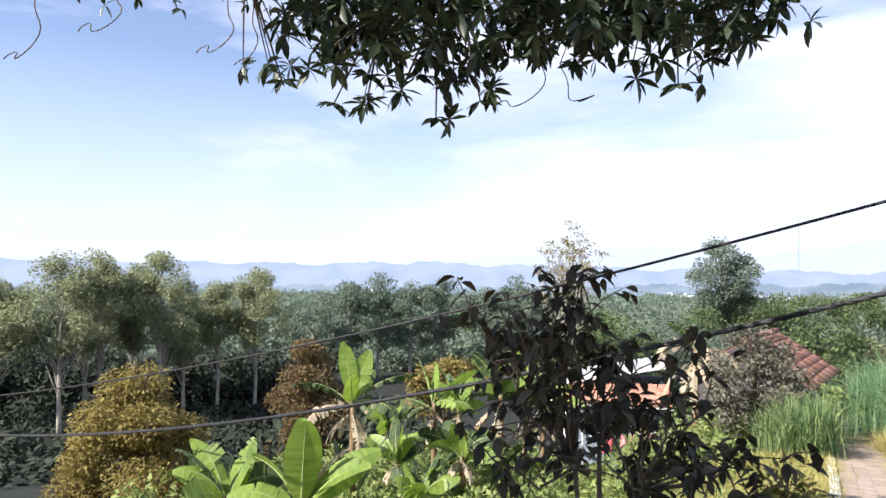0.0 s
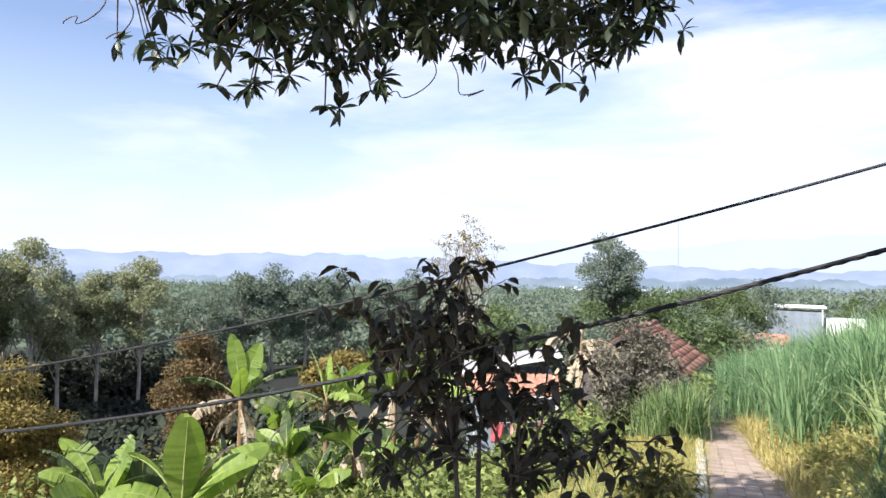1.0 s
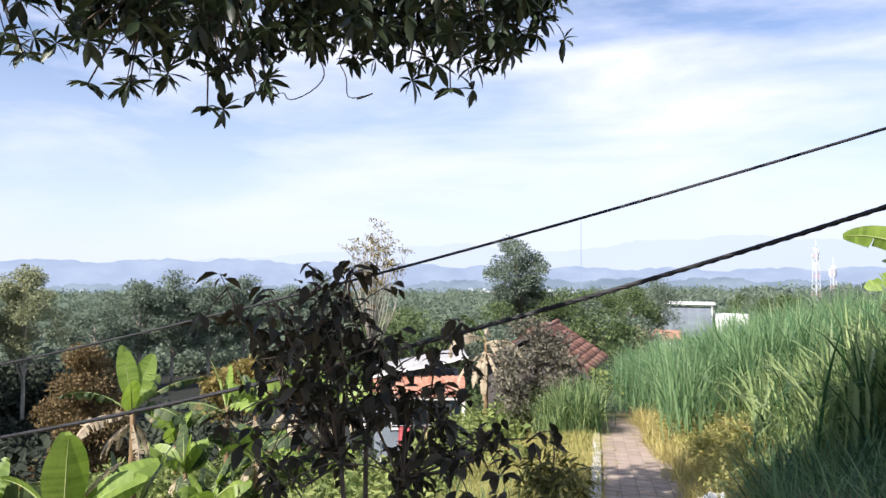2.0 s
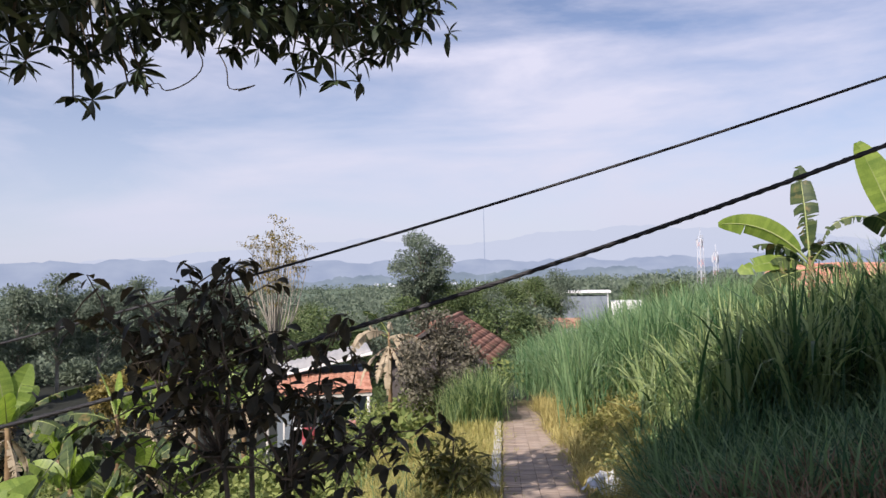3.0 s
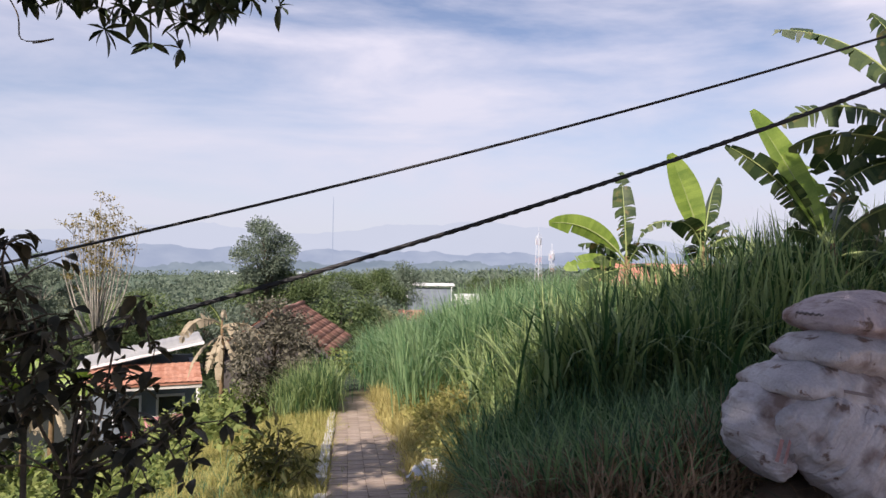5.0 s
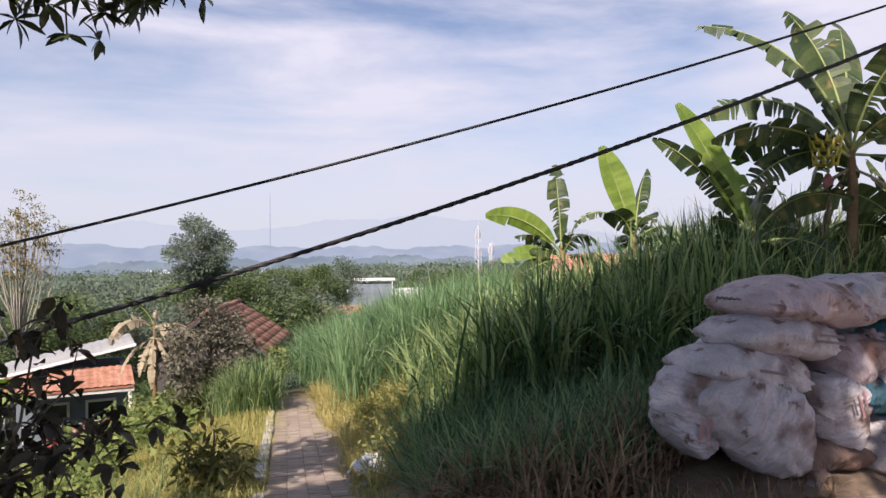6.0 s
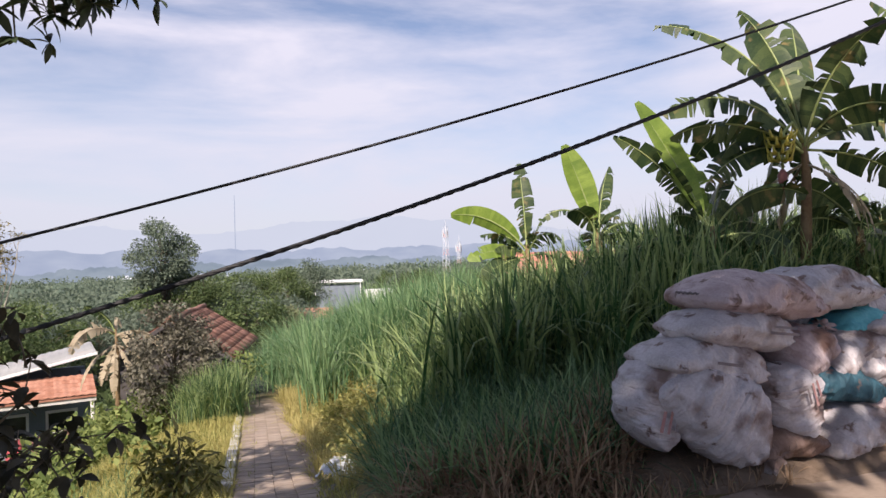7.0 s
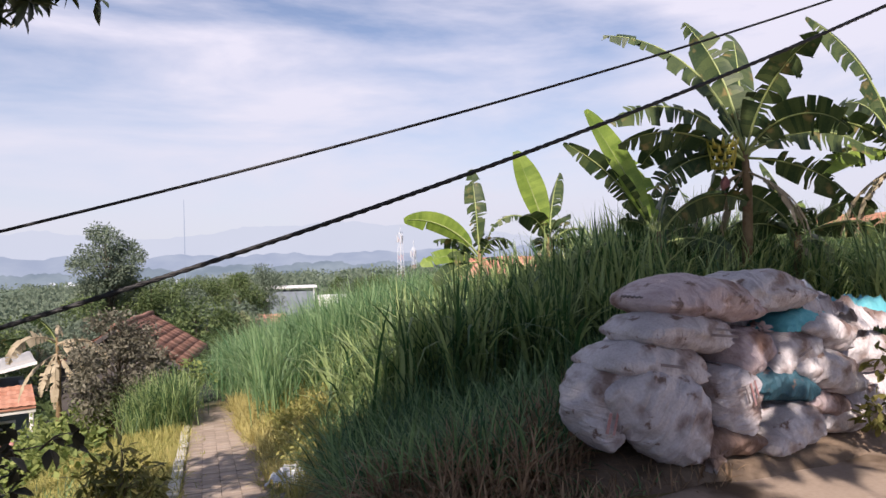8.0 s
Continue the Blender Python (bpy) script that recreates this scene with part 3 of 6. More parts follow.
def bare_tree(x, y, top):
    """Nearly leafless tree: pale upright twigs with tufts of dry leaves at the tips."""
    rr = np.random.default_rng(17)
    z = gz(x, y)
    ob = thing("bare_tree", "nearly bare tree with pale twigs and dry leaf tufts", "tree", (x, y, z))
    tall = top - z
    tips, woods = [], [tube(((0, 0, -0.2), (0.1, 0, tall * 0.3), (0.0, 0, tall * 0.45)), (0.16, 0.12, 0.09), 6)]
    for i in range(24):
        a, rad = rr.uniform(0, 6.28), rr.uniform(0.2, 2.7)
        tip = np.array((rad * math.cos(a), rad * math.sin(a), tall * (1.0 - 0.055 * rad) - rr.uniform(0, 1.9)))
        if i == 0:
            tip = np.array((0.1, 0.1, tall))
        b = np.array((0, 0, tall * rr.uniform(0.18, 0.45)))
        mid = b + (tip - b) * np.array((0.65, 0.65, 0.45))
        woods.append(tube((b, mid, b + (tip - b) * np.array((0.9, 0.9, 0.75)), tip), (0.075, 0.05, 0.035, 0.015), 5))
        tips.append(tip)
        for _ in range(4):
            s = mid + (tip - mid) * rr.uniform(0.2, 0.9)
            e = s + rr.normal(0, 0.4, 3) + np.array((0, 0, 0.55))
            woods.append(tube((s, (s + e) / 2, e), (0.028, 0.02, 0.01), 4))
            tips.append(e)
    v, f = join(*woods)
    part("trunk", mesh_of("trunk", v, f, M_PALEBARK, True), ob)
    P = np.concatenate([t + rr.normal(0, 1, (22, 3)) * (0.22, 0.22, 0.09) for t in tips])
    v, f = scatter(chip_shape(0.45), P, unit(len(P), rr), unit(len(P), rr) + np.array((0, 0, 1.5)), 0.22 * rr.uniform(0.6, 1.3, len(P)))
    part("crown", mesh_of("crown", v, f, M_BROWNLEAF), ob, "sparse tan leaf tufts")


bare_tree(12.9, 50.4, 5.3)
tree("brown_tree", "low spreading tree with olive-brown foliage", (-5.7, 15.6, gz(-5.7, 15.6)), -1.0 - gz(-5.7, 15.6), (1.85, 4.0), 40, 900, 0.095, M_BROWNLEAF, M_BARK, 0.10, 31, low=0.1, clump_r=0.30, top_heavy=1.5)
tree("rusty_tree", "dense tree with rusty brown foliage", (-3.2, 25.4, gz(-3.2, 25.4)), -1.3 - gz(-3.2, 25.4), (1.75, 5.4), 44, 700, 0.12, M_RUSTLEAF, M_BARK, 0.12, 32, low=0.1, clump_r=0.32, top_heavy=1.6)
tree("small_brown_tree", "small olive-brown tree behind the banana plants", (2.2, 29, gz(2.2, 29)), -2.4 - gz(2.2, 29), (1.5, 2.6), 24, 260, 0.18, M_BROWNLEAF, M_BARK, 0.1, 33, low=0.1, clump_r=0.36)
tree("grey_shrub_tree", "bushy grey-brown shrub beside the tiled house", (7.95, 13.8, gz(7.95, 13.8)), 0.2 - gz(7.95, 13.8), (1.15, 2.6), 56, 130, 0.10, M_GREYLEAF, M_BARK, 0.06, 34, low=0.05, clump_r=0.27)
tree("shrub", "small leafy shrub with upright olive leaves beside the path", (4.15, 6.0, gz(4.15, 6.0)), 0.82, (0.34, 0.74), 30, 18, 0.125, M_OLIVE, M_BARK, 0.03, 35, low=0.02, clump_r=0.42, shape=leaf_shape(0.28), flat=1.0)


def wood(name, label, n, area, zlift, clump, leaf, per, material, seed):
    """Undergrowth as leaf clumps all over a stretch of the hillside."""
    rr = np.random.default_rng(seed)
    x0, x1, y0, y1 = area
    c = np.stack((rr.uniform(x0, x1, n), rr.uniform(y0, y1, n)), 1)
    r = clump * rr.uniform(0.6, 1.4, n)
    zz = height(c[:, 0], c[:, 1]) + zlift * rr.uniform(0.2, 1.0, n)
    P = np.repeat(np.column_stack((c, zz)), per, 0)
    d = unit(n * per, rr) * (rr.uniform(0, 1, n * per) ** 0.4)[:, None]
    d[:, 2] *= 0.8
    P = P + d * np.repeat(r, per)[:, None]
    P[:, 2] = np.maximum(P[:, 2], height(P[:, 0], P[:, 1]) + 0.02)
    v, f = scatter(chip_shape(0.55), P, d + unit(len(P), rr) * 0.8, unit(len(P), rr) + np.array((0, 0, 1.2)), leaf * rr.uniform(0.6, 1.4, len(P)))
    return solo(name, mesh_of(name, v, f, material), label, "undergrowth", kind="stuff")


wood("understorey", "dark shaded understorey beneath the tall trees", 330, (-64, -8, 66, 80), 3.6, 1.5, 0.6, 120, M_SHADED_SCRUB, 41)
wood("shaded_slope_scrub", "low scrub coloured dark with the shade of the slope", 900, (-60, 4, 22, 66), 0.9, 1.0, 0.45, 60, M_SHADED_SCRUB, 47)
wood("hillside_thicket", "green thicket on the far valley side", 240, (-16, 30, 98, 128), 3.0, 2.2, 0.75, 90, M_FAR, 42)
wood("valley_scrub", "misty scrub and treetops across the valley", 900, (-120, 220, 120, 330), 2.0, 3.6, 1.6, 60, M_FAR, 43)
wood("village_scrub", "green bushes between the village houses", 300, (12, 110, 36, 110), 0.9, 1.1, 0.42, 70, M_MIDLEAF, 44)
wood("slope_weeds", "leafy green weeds between the banana plants", 230, (-5, 5.5, 9.5, 24), 0.75, 0.45, 0.15, 110, M_HERB, 45)
wood("slope_herbs", "low yellow-green herbs on the slope", 130, (-1.5, 4.6, 9, 17), 0.35, 0.30, 0.11, 90, M_HERB, 46)

wood("house_weeds", "leafy weeds below the tiled house", 150, (6.2, 10.0, 13.8, 18.2), 1.0, 0.42, 0.12, 90, M_HERB, 51)
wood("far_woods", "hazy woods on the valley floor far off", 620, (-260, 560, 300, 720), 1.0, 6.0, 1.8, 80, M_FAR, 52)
wood("bank_herbs", "low broad-leaved weeds on the bank beside the lane", 70, (4.25, 6.0, 1.75, 3.0), 0.10, 0.13, 0.06, 40, M_HERB, 48)
wood("path_herbs", "low broad-leaved weeds at the foot of the tall grass", 60, (5.5, 6.8, 3.0, 4.6), 0.14, 0.15, 0.065, 40, M_HERB, 49)


# ---- banana plants ----
def banana_leaf(name, parent, base, heading, elev, bend, length, width, tear, material, seed, turn=0.0):
    """A blade on an arching midrib; a torn blade splits into strips that hang."""
    rr = np.random.default_rng(seed)
    n = 30
    t = np.linspace(0, 1, n + 1)
    ang = radians(elev) - radians(bend) * t ** 1.3
    step = length / n
    r = np.concatenate(((0,), np.cumsum(np.cos(ang[:-1]) * step)))
    z = np.concatenate(((0,), np.cumsum(np.sin(ang[:-1]) * step)))
    h = radians(heading)
    way, side = np.array((math.cos(h), math.sin(h), 0)), np.array((-math.sin(h), math.cos(h), 0))
    spine = np.array(base) + r[:, None] * way + z[:, None] * np.array((0, 0, 1))
    tan = np.gradient(spine, axis=0)
    tan /= np.linalg.norm(tan, axis=1)[:, None]
    up = np.cross(tan, side)
    up *= np.sign(up[:, 2:3] + 1e-6) if elev < 80 else 1
    c, sn = math.cos(radians(turn)), math.sin(radians(turn))
    side, up = side[None] * c + up * sn, up * c - side[None] * sn
    prof = width / 2 * np.where(t < 0.14, 0.02, np.clip(np.sin(np.clip((t - 0.12) / 0.9, 0, 1) * math.pi) ** 0.6, 0, 1))
    vs, fs = [], []
    for s in (-1, 1):
        droop = radians(-18 + rr.uniform(-6, 6))
        cut = 0.0
        for i in range(3, n):
            if rr.uniform() < tear * 0.55:
                droop = radians(rr.uniform(0, 75) if tear > 0.3 else rr.uniform(-15, 30))
                cut = rr.uniform(0.1, 0.95) * step
            k = len(vs)
            for j, inset in ((i, cut), (i + 1, 0)):
                a, w = spine[j], prof[j]
                m = a + s * side[j] * w * 0.5 * math.cos(droop * 0.6) - up[j] * w * 0.5 * math.sin(droop * 0.6) * 1.0 + tan[j] * inset * 0.5
                e = m + s * side[j] * w * 0.5 * math.cos(droop) - np.array((0, 0, 1)) * w * 0.5 * math.sin(max(droop, 0)) + up[j] * w * 0.5 * math.sin(max(-droop, 0)) + tan[j] * inset
                vs += [a, m, e]
            cut = 0.0
            fs += [(k, k + 1, k + 4, k + 3), (k + 1, k + 2, k + 5, k + 4)]
    ob = part("leaf", mesh_of("leaf", vs, fs, material, True), parent)
    rib = tube(spine[:-1] - up[:-1] * 0.006, 0.022 * (1 - 0.85 * t[:-1]) * (0.5 + length / 3), 5)
    part("midrib", mesh_of("midrib", rib[0], rib[1], M_RIB if material != M_BANANA_DRY else M_BANANA_DRY, True), ob)


def banana_plant(label, at, crown_z, leaves, seed, stem_r=0.11, dead=3, group="banana plants", bunch=False, dry=False):
    """at: foot of the stem. leaves: heading, elevation, bend, length, width, tear, 0 fresh / 1 old and shade-dark / 2
    dry.
    """
    x, y, z = at
    ob = thing("banana_plant", label, "banana plant", at, group=group)
    rr = np.random.default_rng(seed)
    tall = crown_z - z
    pts = [(0, 0, -0.15), (0.02, 0.01, tall * 0.4), (0.03, -0.02, tall * 0.8), (0.0, 0.0, tall)]
    v, f = tube(pts, (stem_r * 1.25, stem_r, stem_r * 0.8, stem_r * 0.45), 10)
    v = v + rr.normal(0, stem_r * 0.05, v.shape)
    part("pseudostem", mesh_of("pseudostem", v, f, M_PSTEM, True), ob)
    for i, (hd, el, bd, ln, wd, tr, kind) in enumerate(leaves):
        banana_leaf("leaf", ob, (0, 0, tall - 0.1 - 0.05 * (i % 3)), hd, el, bd, ln, wd, tr, (M_BANANA, M_BANANA_DK, M_BANANA_DRY)[kind], seed * 37 + i, rr.choice((-1, 1)) * (0.0 if tr == 0 else rr.uniform(55, 80) if tr < 0.06 else rr.uniform(32, 66)))
    if group == "banana plants on the slope":
        for i in range(5):
            banana_leaf("leaf", ob, (rr.normal(0, 0.1), rr.normal(0, 0.1), tall * 0.15), rr.uniform(0, 360), rr.uniform(55, 82), rr.uniform(20, 90), tall * rr.uniform(0.45, 0.75), 0.26, rr.uniform(0, 0.5), M_BANANA if i % 2 else M_BANANA_DK, seed * 71 + i, rr.uniform(-50, 50))
    if group == "banana plants above the tall grass":
        for i in range(3 if tall > 2.2 else 5):
            ln = (0.75 + 0.3 * (tall > 2.2)) * rr.uniform(1.0, 1.6)
            banana_leaf("leaf", ob, (0, 0, tall - 0.2), rr.uniform(0, 360), rr.uniform(5, 78), rr.uniform(60, 130), ln, rr.uniform(0.4, 0.62), rr.uniform(0.4, 0.95), M_BANANA_DK, seed * 91 + i, rr.uniform(-60, 60))
    for i in range(dead):
        banana_leaf("leaf", ob, (0, 0, tall * 0.88), rr.uniform(0, 360), -25, 62, tall * rr.uniform(0.3, 0.5), 0.2, 0.7, M_BANANA_DRY, seed * 53 + i)
    if bunch:
        stalk = tube(((0, 0, tall - 0.05), (-0.22, 0.10, tall + 0.24), (-0.40, 0.17, tall + 0.08), (-0.45, 0.18, tall - 0.50)), (0.035, 0.03, 0.028, 0.02), 6)
        b = part("fruit_bunch", mesh_of("stalk", *stalk, M_RIB, True), ob, "hanging bunch of ripening bananas")
        for tier in range(4):
            for k in range(9):
                a = k / 9 * 6.28 + tier * 0.4
                c, s = math.cos(a), math.sin(a)
                zz = tall + 0.02 - 0.11 * tier
                rd = 0.20 - 0.016 * tier
                fv = tube([(-0.46 + c * 0.03, 0.20 + s * 0.03, zz - 0.03), (-0.46 + c * rd, 0.20 + s * rd, zz - 0.01), (-0.46 + c * rd * 1.15, 0.20 + s * rd * 1.15, zz + 0.09)], (0.014, 0.027, 0.010), 5)
                part("banana", mesh_of("banana", *fv, M_FRUIT, True), b)
        bud = tube(((-0.45, 0.18, tall - 0.46), (-0.45, 0.18, tall - 0.55), (-0.45, 0.18, tall - 0.66), (-0.45, 0.18, tall - 0.76)), (0.03, 0.075, 0.06, 0.008), 8)
        part("flower_bud", mesh_of("flower_bud", *bud, M_BUD, True), b, "dull purple flower bud")
    return ob


def random_leaves(seed, n, length, width, tear):
    rr = np.random.default_rng(seed)
    out = []
    for i in range(n):
        out.append((i * 137.5 + rr.uniform(-20, 20), rr.uniform(38, 84), rr.uniform(15, 95), length * rr.uniform(0.75, 1.15), width * rr.uniform(0.8, 1.15), tear * rr.uniform(0.2, 1.6), 0 if i % 3 else 1))
    return out


VIEW = -43.0
GR, GL = "banana plants above the tall grass", "banana plants on the slope"


def seen(rows):
    return [(VIEW + a, el, bd, ln * 1.12, wd * 1.12, tr, k) for a, el, bd, ln, wd, tr, k in rows]


banana_plant("young banana plant with few broad leaves in tall grass", (11.1, 6.4, gz(11.1, 6.4)), 1.25, seen(((178, 52, 62, 1.45, 0.36, 0.05, 0), (190, 14, 45, 1.05, 0.32, 0.3, 0), (205, -8, 30, 1.0, 0.30, 0.2, 1), (100, 84, 12, 1.5, 0.40, 0.7, 1), (80, 60, 90, 1.0, 0.3, 0.8, 1))), 11, 0.08, 1, GR)
banana_plant("banana plant with one upright fresh leaf in tall grass", (11.39, 5.10, gz(11.39, 5.10)), 1.5, seen(((172, 74, 8, 1.5, 0.46, 0.02, 0), (58, 72, 42, 1.5, 0.46, 0.4, 1), (15, 48, 110, 1.1, 0.34, 0.8, 1), (183, 62, 140, 1.3, 0.20, 1.0, 1), (0, 5, 40, 1.1, 0.3, 0.6, 1), (80, 50, 60, 1.1, 0.35, 0.5, 1), (270, 50, 90, 1.0, 0.35, 0.5, 1))), 12, 0.09, 2, GR)
banana_plant("banana plant with tattered leaves in tall grass", (10.92, 2.96, gz(10.92, 2.96)), 1.45, seen(((173, 66, 10, 2.0, 0.5, 0.03, 0), (180, 62, 38, 1.9, 0.34, 0.9, 1), (190, 14, 60, 1.5, 0.34, 1.0, 1), (52, 60, 68, 1.8, 0.52, 0.4, 1), (350, 62, 95, 1.5, 0.5, 0.5, 1), (30, 30, 60, 1.4, 0.45, 0.4, 1), (100, 70, 40, 1.6, 0.45, 0.4, 0), (200, -35, 50, 1.1, 0.34, 0.6, 1), (330, 20, 90, 1.2, 0.4, 0.7, 1))), 13, 0.10, 3, GR)
banana_plant("tall banana plant with torn leaves and a fruit bunch", (12.0, 1.95, gz(12.0, 1.95)), 2.72, seen(((158, 74, 70, 2.8, 0.52, 0.9, 1), (176, 54, 95, 2.2, 0.5, 0.8, 1), (188, 30, 60, 2.1, 0.46, 0.75, 1), (165, 8, 75, 1.5, 0.5, 0.6, 1), (140, 45, 110, 1.7, 0.6, 0.5, 1), (118, 82, 34, 2.4, 0.58, 0.55, 1), (62, 74, 45, 2.6, 0.6, 0.5, 1), (285, 74, 60, 1.9, 0.55, 0.6, 1), (5, 58, 95, 2.1, 0.55, 0.7, 1), (352, 30, 75, 2.0, 0.5, 0.85, 1), (335, -5, 50, 1.5, 0.5, 0.5, 1), (60, 64, 90, 1.8, 0.5, 0.6, 0), (310, 55, 120, 1.6, 0.55, 0.6, 1))), 14, 0.09, 7, GR, bunch=True)
banana_plant("banana plant with broad torn leaves on the bank", (14.5, 0.15, gz(14.5, 0.15)), 2.85, seen(((165, 78, 45, 2.5, 0.6, 0.5, 1), (180, 42, 85, 2.0, 0.5, 0.7, 1), (195, 14, 60, 1.8, 0.5, 0.6, 0), (230, 62, 90, 1.9, 0.6, 0.5, 1), (20, 80, 30, 2.2, 0.65, 0.3, 1), (0, 48, 95, 2.0, 0.5, 0.7, 1), (345, 10, 50, 1.8, 0.5, 0.6, 1), (300, 70, 70, 2.0, 0.6, 0.5, 1), (80, 65, 70, 2.0, 0.5, 0.5, 1), (270, 30, 80, 1.6, 0.5, 0.5, 0))), 15, 0.09, 5, GR)
banana_plant("low banana plant half hidden in tall grass", (13.2, 3.0, gz(13.2, 3.0)), 1.2, seen(((175, 60, 70, 1.6, 0.5, 0.3, 1), (195, 25, 60, 1.4, 0.5, 0.3, 1), (10, 55, 80, 1.6, 0.5, 0.3, 1), (350, 25, 60, 1.4, 0.5, 0.4, 1), (90, 70, 30, 1.5, 0.5, 0.3, 0))), 16, 0.10, 1, GR)
banana_plant("low spreading banana plant with dark torn leaves", (13.6, 1.55, gz(13.6, 1.55)), 1.45, seen(((178, 58, 85, 1.7, 0.5, 0.5, 1), (195, 30, 70, 1.5, 0.5, 0.4, 1), (8, 52, 85, 1.8, 0.5, 0.5, 1), (350, 22, 60, 1.6, 0.5, 0.5, 1), (95, 74, 35, 1.5, 0.5, 0.4, 1), (55, 50, 70, 1.7, 0.52, 0.4, 0))), 22, 0.10, 1, GR)
banana_plant("banana plant with very broad bright leaves on the slope", (-0.98, 8.3, gz(-0.98, 8.3)), -1.78, ((285, 80, 14, 1.3, 0.5, 0.0, 0), (100, 86, 10, 1.25, 0.45, 0.0, 0), (70, 70, 30, 1.0, 0.34, 0.05, 0), (15, 52, 40, 1.3, 0.46, 0.25, 0), (350, 62, 60, 1.2, 0.44, 0.2, 0), (175, 50, 80, 1.1, 0.34, 0.15, 0), (150, 62, 60, 1.1, 0.34, 0.15, 0), (200, 28, 60, 1.1, 0.36, 0.2, 0), (320, 30, 60, 1.0, 0.35, 0.3, 0), (45, 66, 60, 1.1, 0.2, 0.9, 2)), 17, 0.08, 3, GL)
banana_plant("banana plant with upright bright leaves and frayed old ones", (-0.7, 13.3, gz(-0.7, 13.3)), -1.3, ((160, 84, 10, 1.25, 0.36, 0.1, 0), (25, 76, 12, 1.15, 0.42, 0.1, 0), (270, 74, 40, 0.85, 0.44, 0.1, 0), (12, 42, 50, 1.5, 0.34, 1.0, 1), (172, 45, 70, 1.4, 0.30, 1.0, 1), (200, 20, 90, 1.1, 0.34, 1.0, 2), (340, 20, 80, 1.1, 0.36, 0.9, 1), (60, 60, 60, 1.1, 0.4, 0.4, 0)), 18, 0.075, 5, GL)
banana_plant("banana plant with slim rising leaves on the slope", (1.1, 16.3, gz(1.1, 16.3)), -1.95, ((120, 66, 25, 1.4, 0.32, 0.2, 0), (30, 46, 35, 1.6, 0.34, 0.3, 0), (175, 35, 60, 1.3, 0.32, 0.9, 1), (5, 20, 70, 1.2, 0.34, 0.6, 0), (215, 20, 80, 1.0, 0.34, 0.8, 1), (80, 75, 20, 1.2, 0.36, 0.2, 0), (300, 40, 80, 1.0, 0.34, 0.6, 0)), 19, 0.075, 5, GL)
for i, (x, y, cz, ln) in enumerate(((2.6, 15.2, -1.5, 1.3), (3.3, 15.9, -1.8, 1.2), (1.9, 18.5, -2.5, 1.2), (0.2, 14.6, -2.9, 1.0), (-0.1, 18.0, -3.0, 1.2), (4.3, 18.5, -2.3, 1.3), (-2.2, 9.4, -2.0, 1.1), (1.6, 14.0, -2.6, 1.1), (0.6, 11.5, -2.7, 0.9))):
    banana_plant("bright green banana plant among weeds", (x, y, gz(x, y)), cz, random_leaves(200 + i, 10, ln, 0.4, 0.35), 70 + i, 0.07, 4, GL)
banana_plant("withered banana plant with hanging straw-coloured leaves", (7.66, 16.1, gz(7.66, 16.1)), -0.5, ((170, 70, 60, 1.0, 0.3, 0.5, 1), (150, 30, 60, 1.2, 0.34, 0.4, 1), (60, 60, 130, 1.3, 0.3, 0.8, 2), (200, 30, 110, 1.5, 0.36, 0.9, 2), (330, 20, 110, 1.4, 0.34, 0.9, 2), (270, 20, 120, 1.6, 0.34, 0.9, 2)), 21, 0.06, 10, "")


# ---- houses ----
def roof_tile():
    """One clay pantile, seen from its upper side."""
    u = np.linspace(0, 1, 6)
    top = [(0.205 * a, b, 0.013 * math.sin(a * 6.28) + (0.010 if b < 0.1 else 0)) for b in (0.0, 0.34) for a in u]
    low = [(x, y, z - 0.008) for x, y, z in top]
    f = [(i, i + 1, i + 7, i + 6) for i in range(5)] + [(12 + i, 18 + i, 19 + i, 13 + i) for i in range(5)] + [(i, 12 + i, 13 + i, i + 1) for i in range(5)]
    return top + low, f


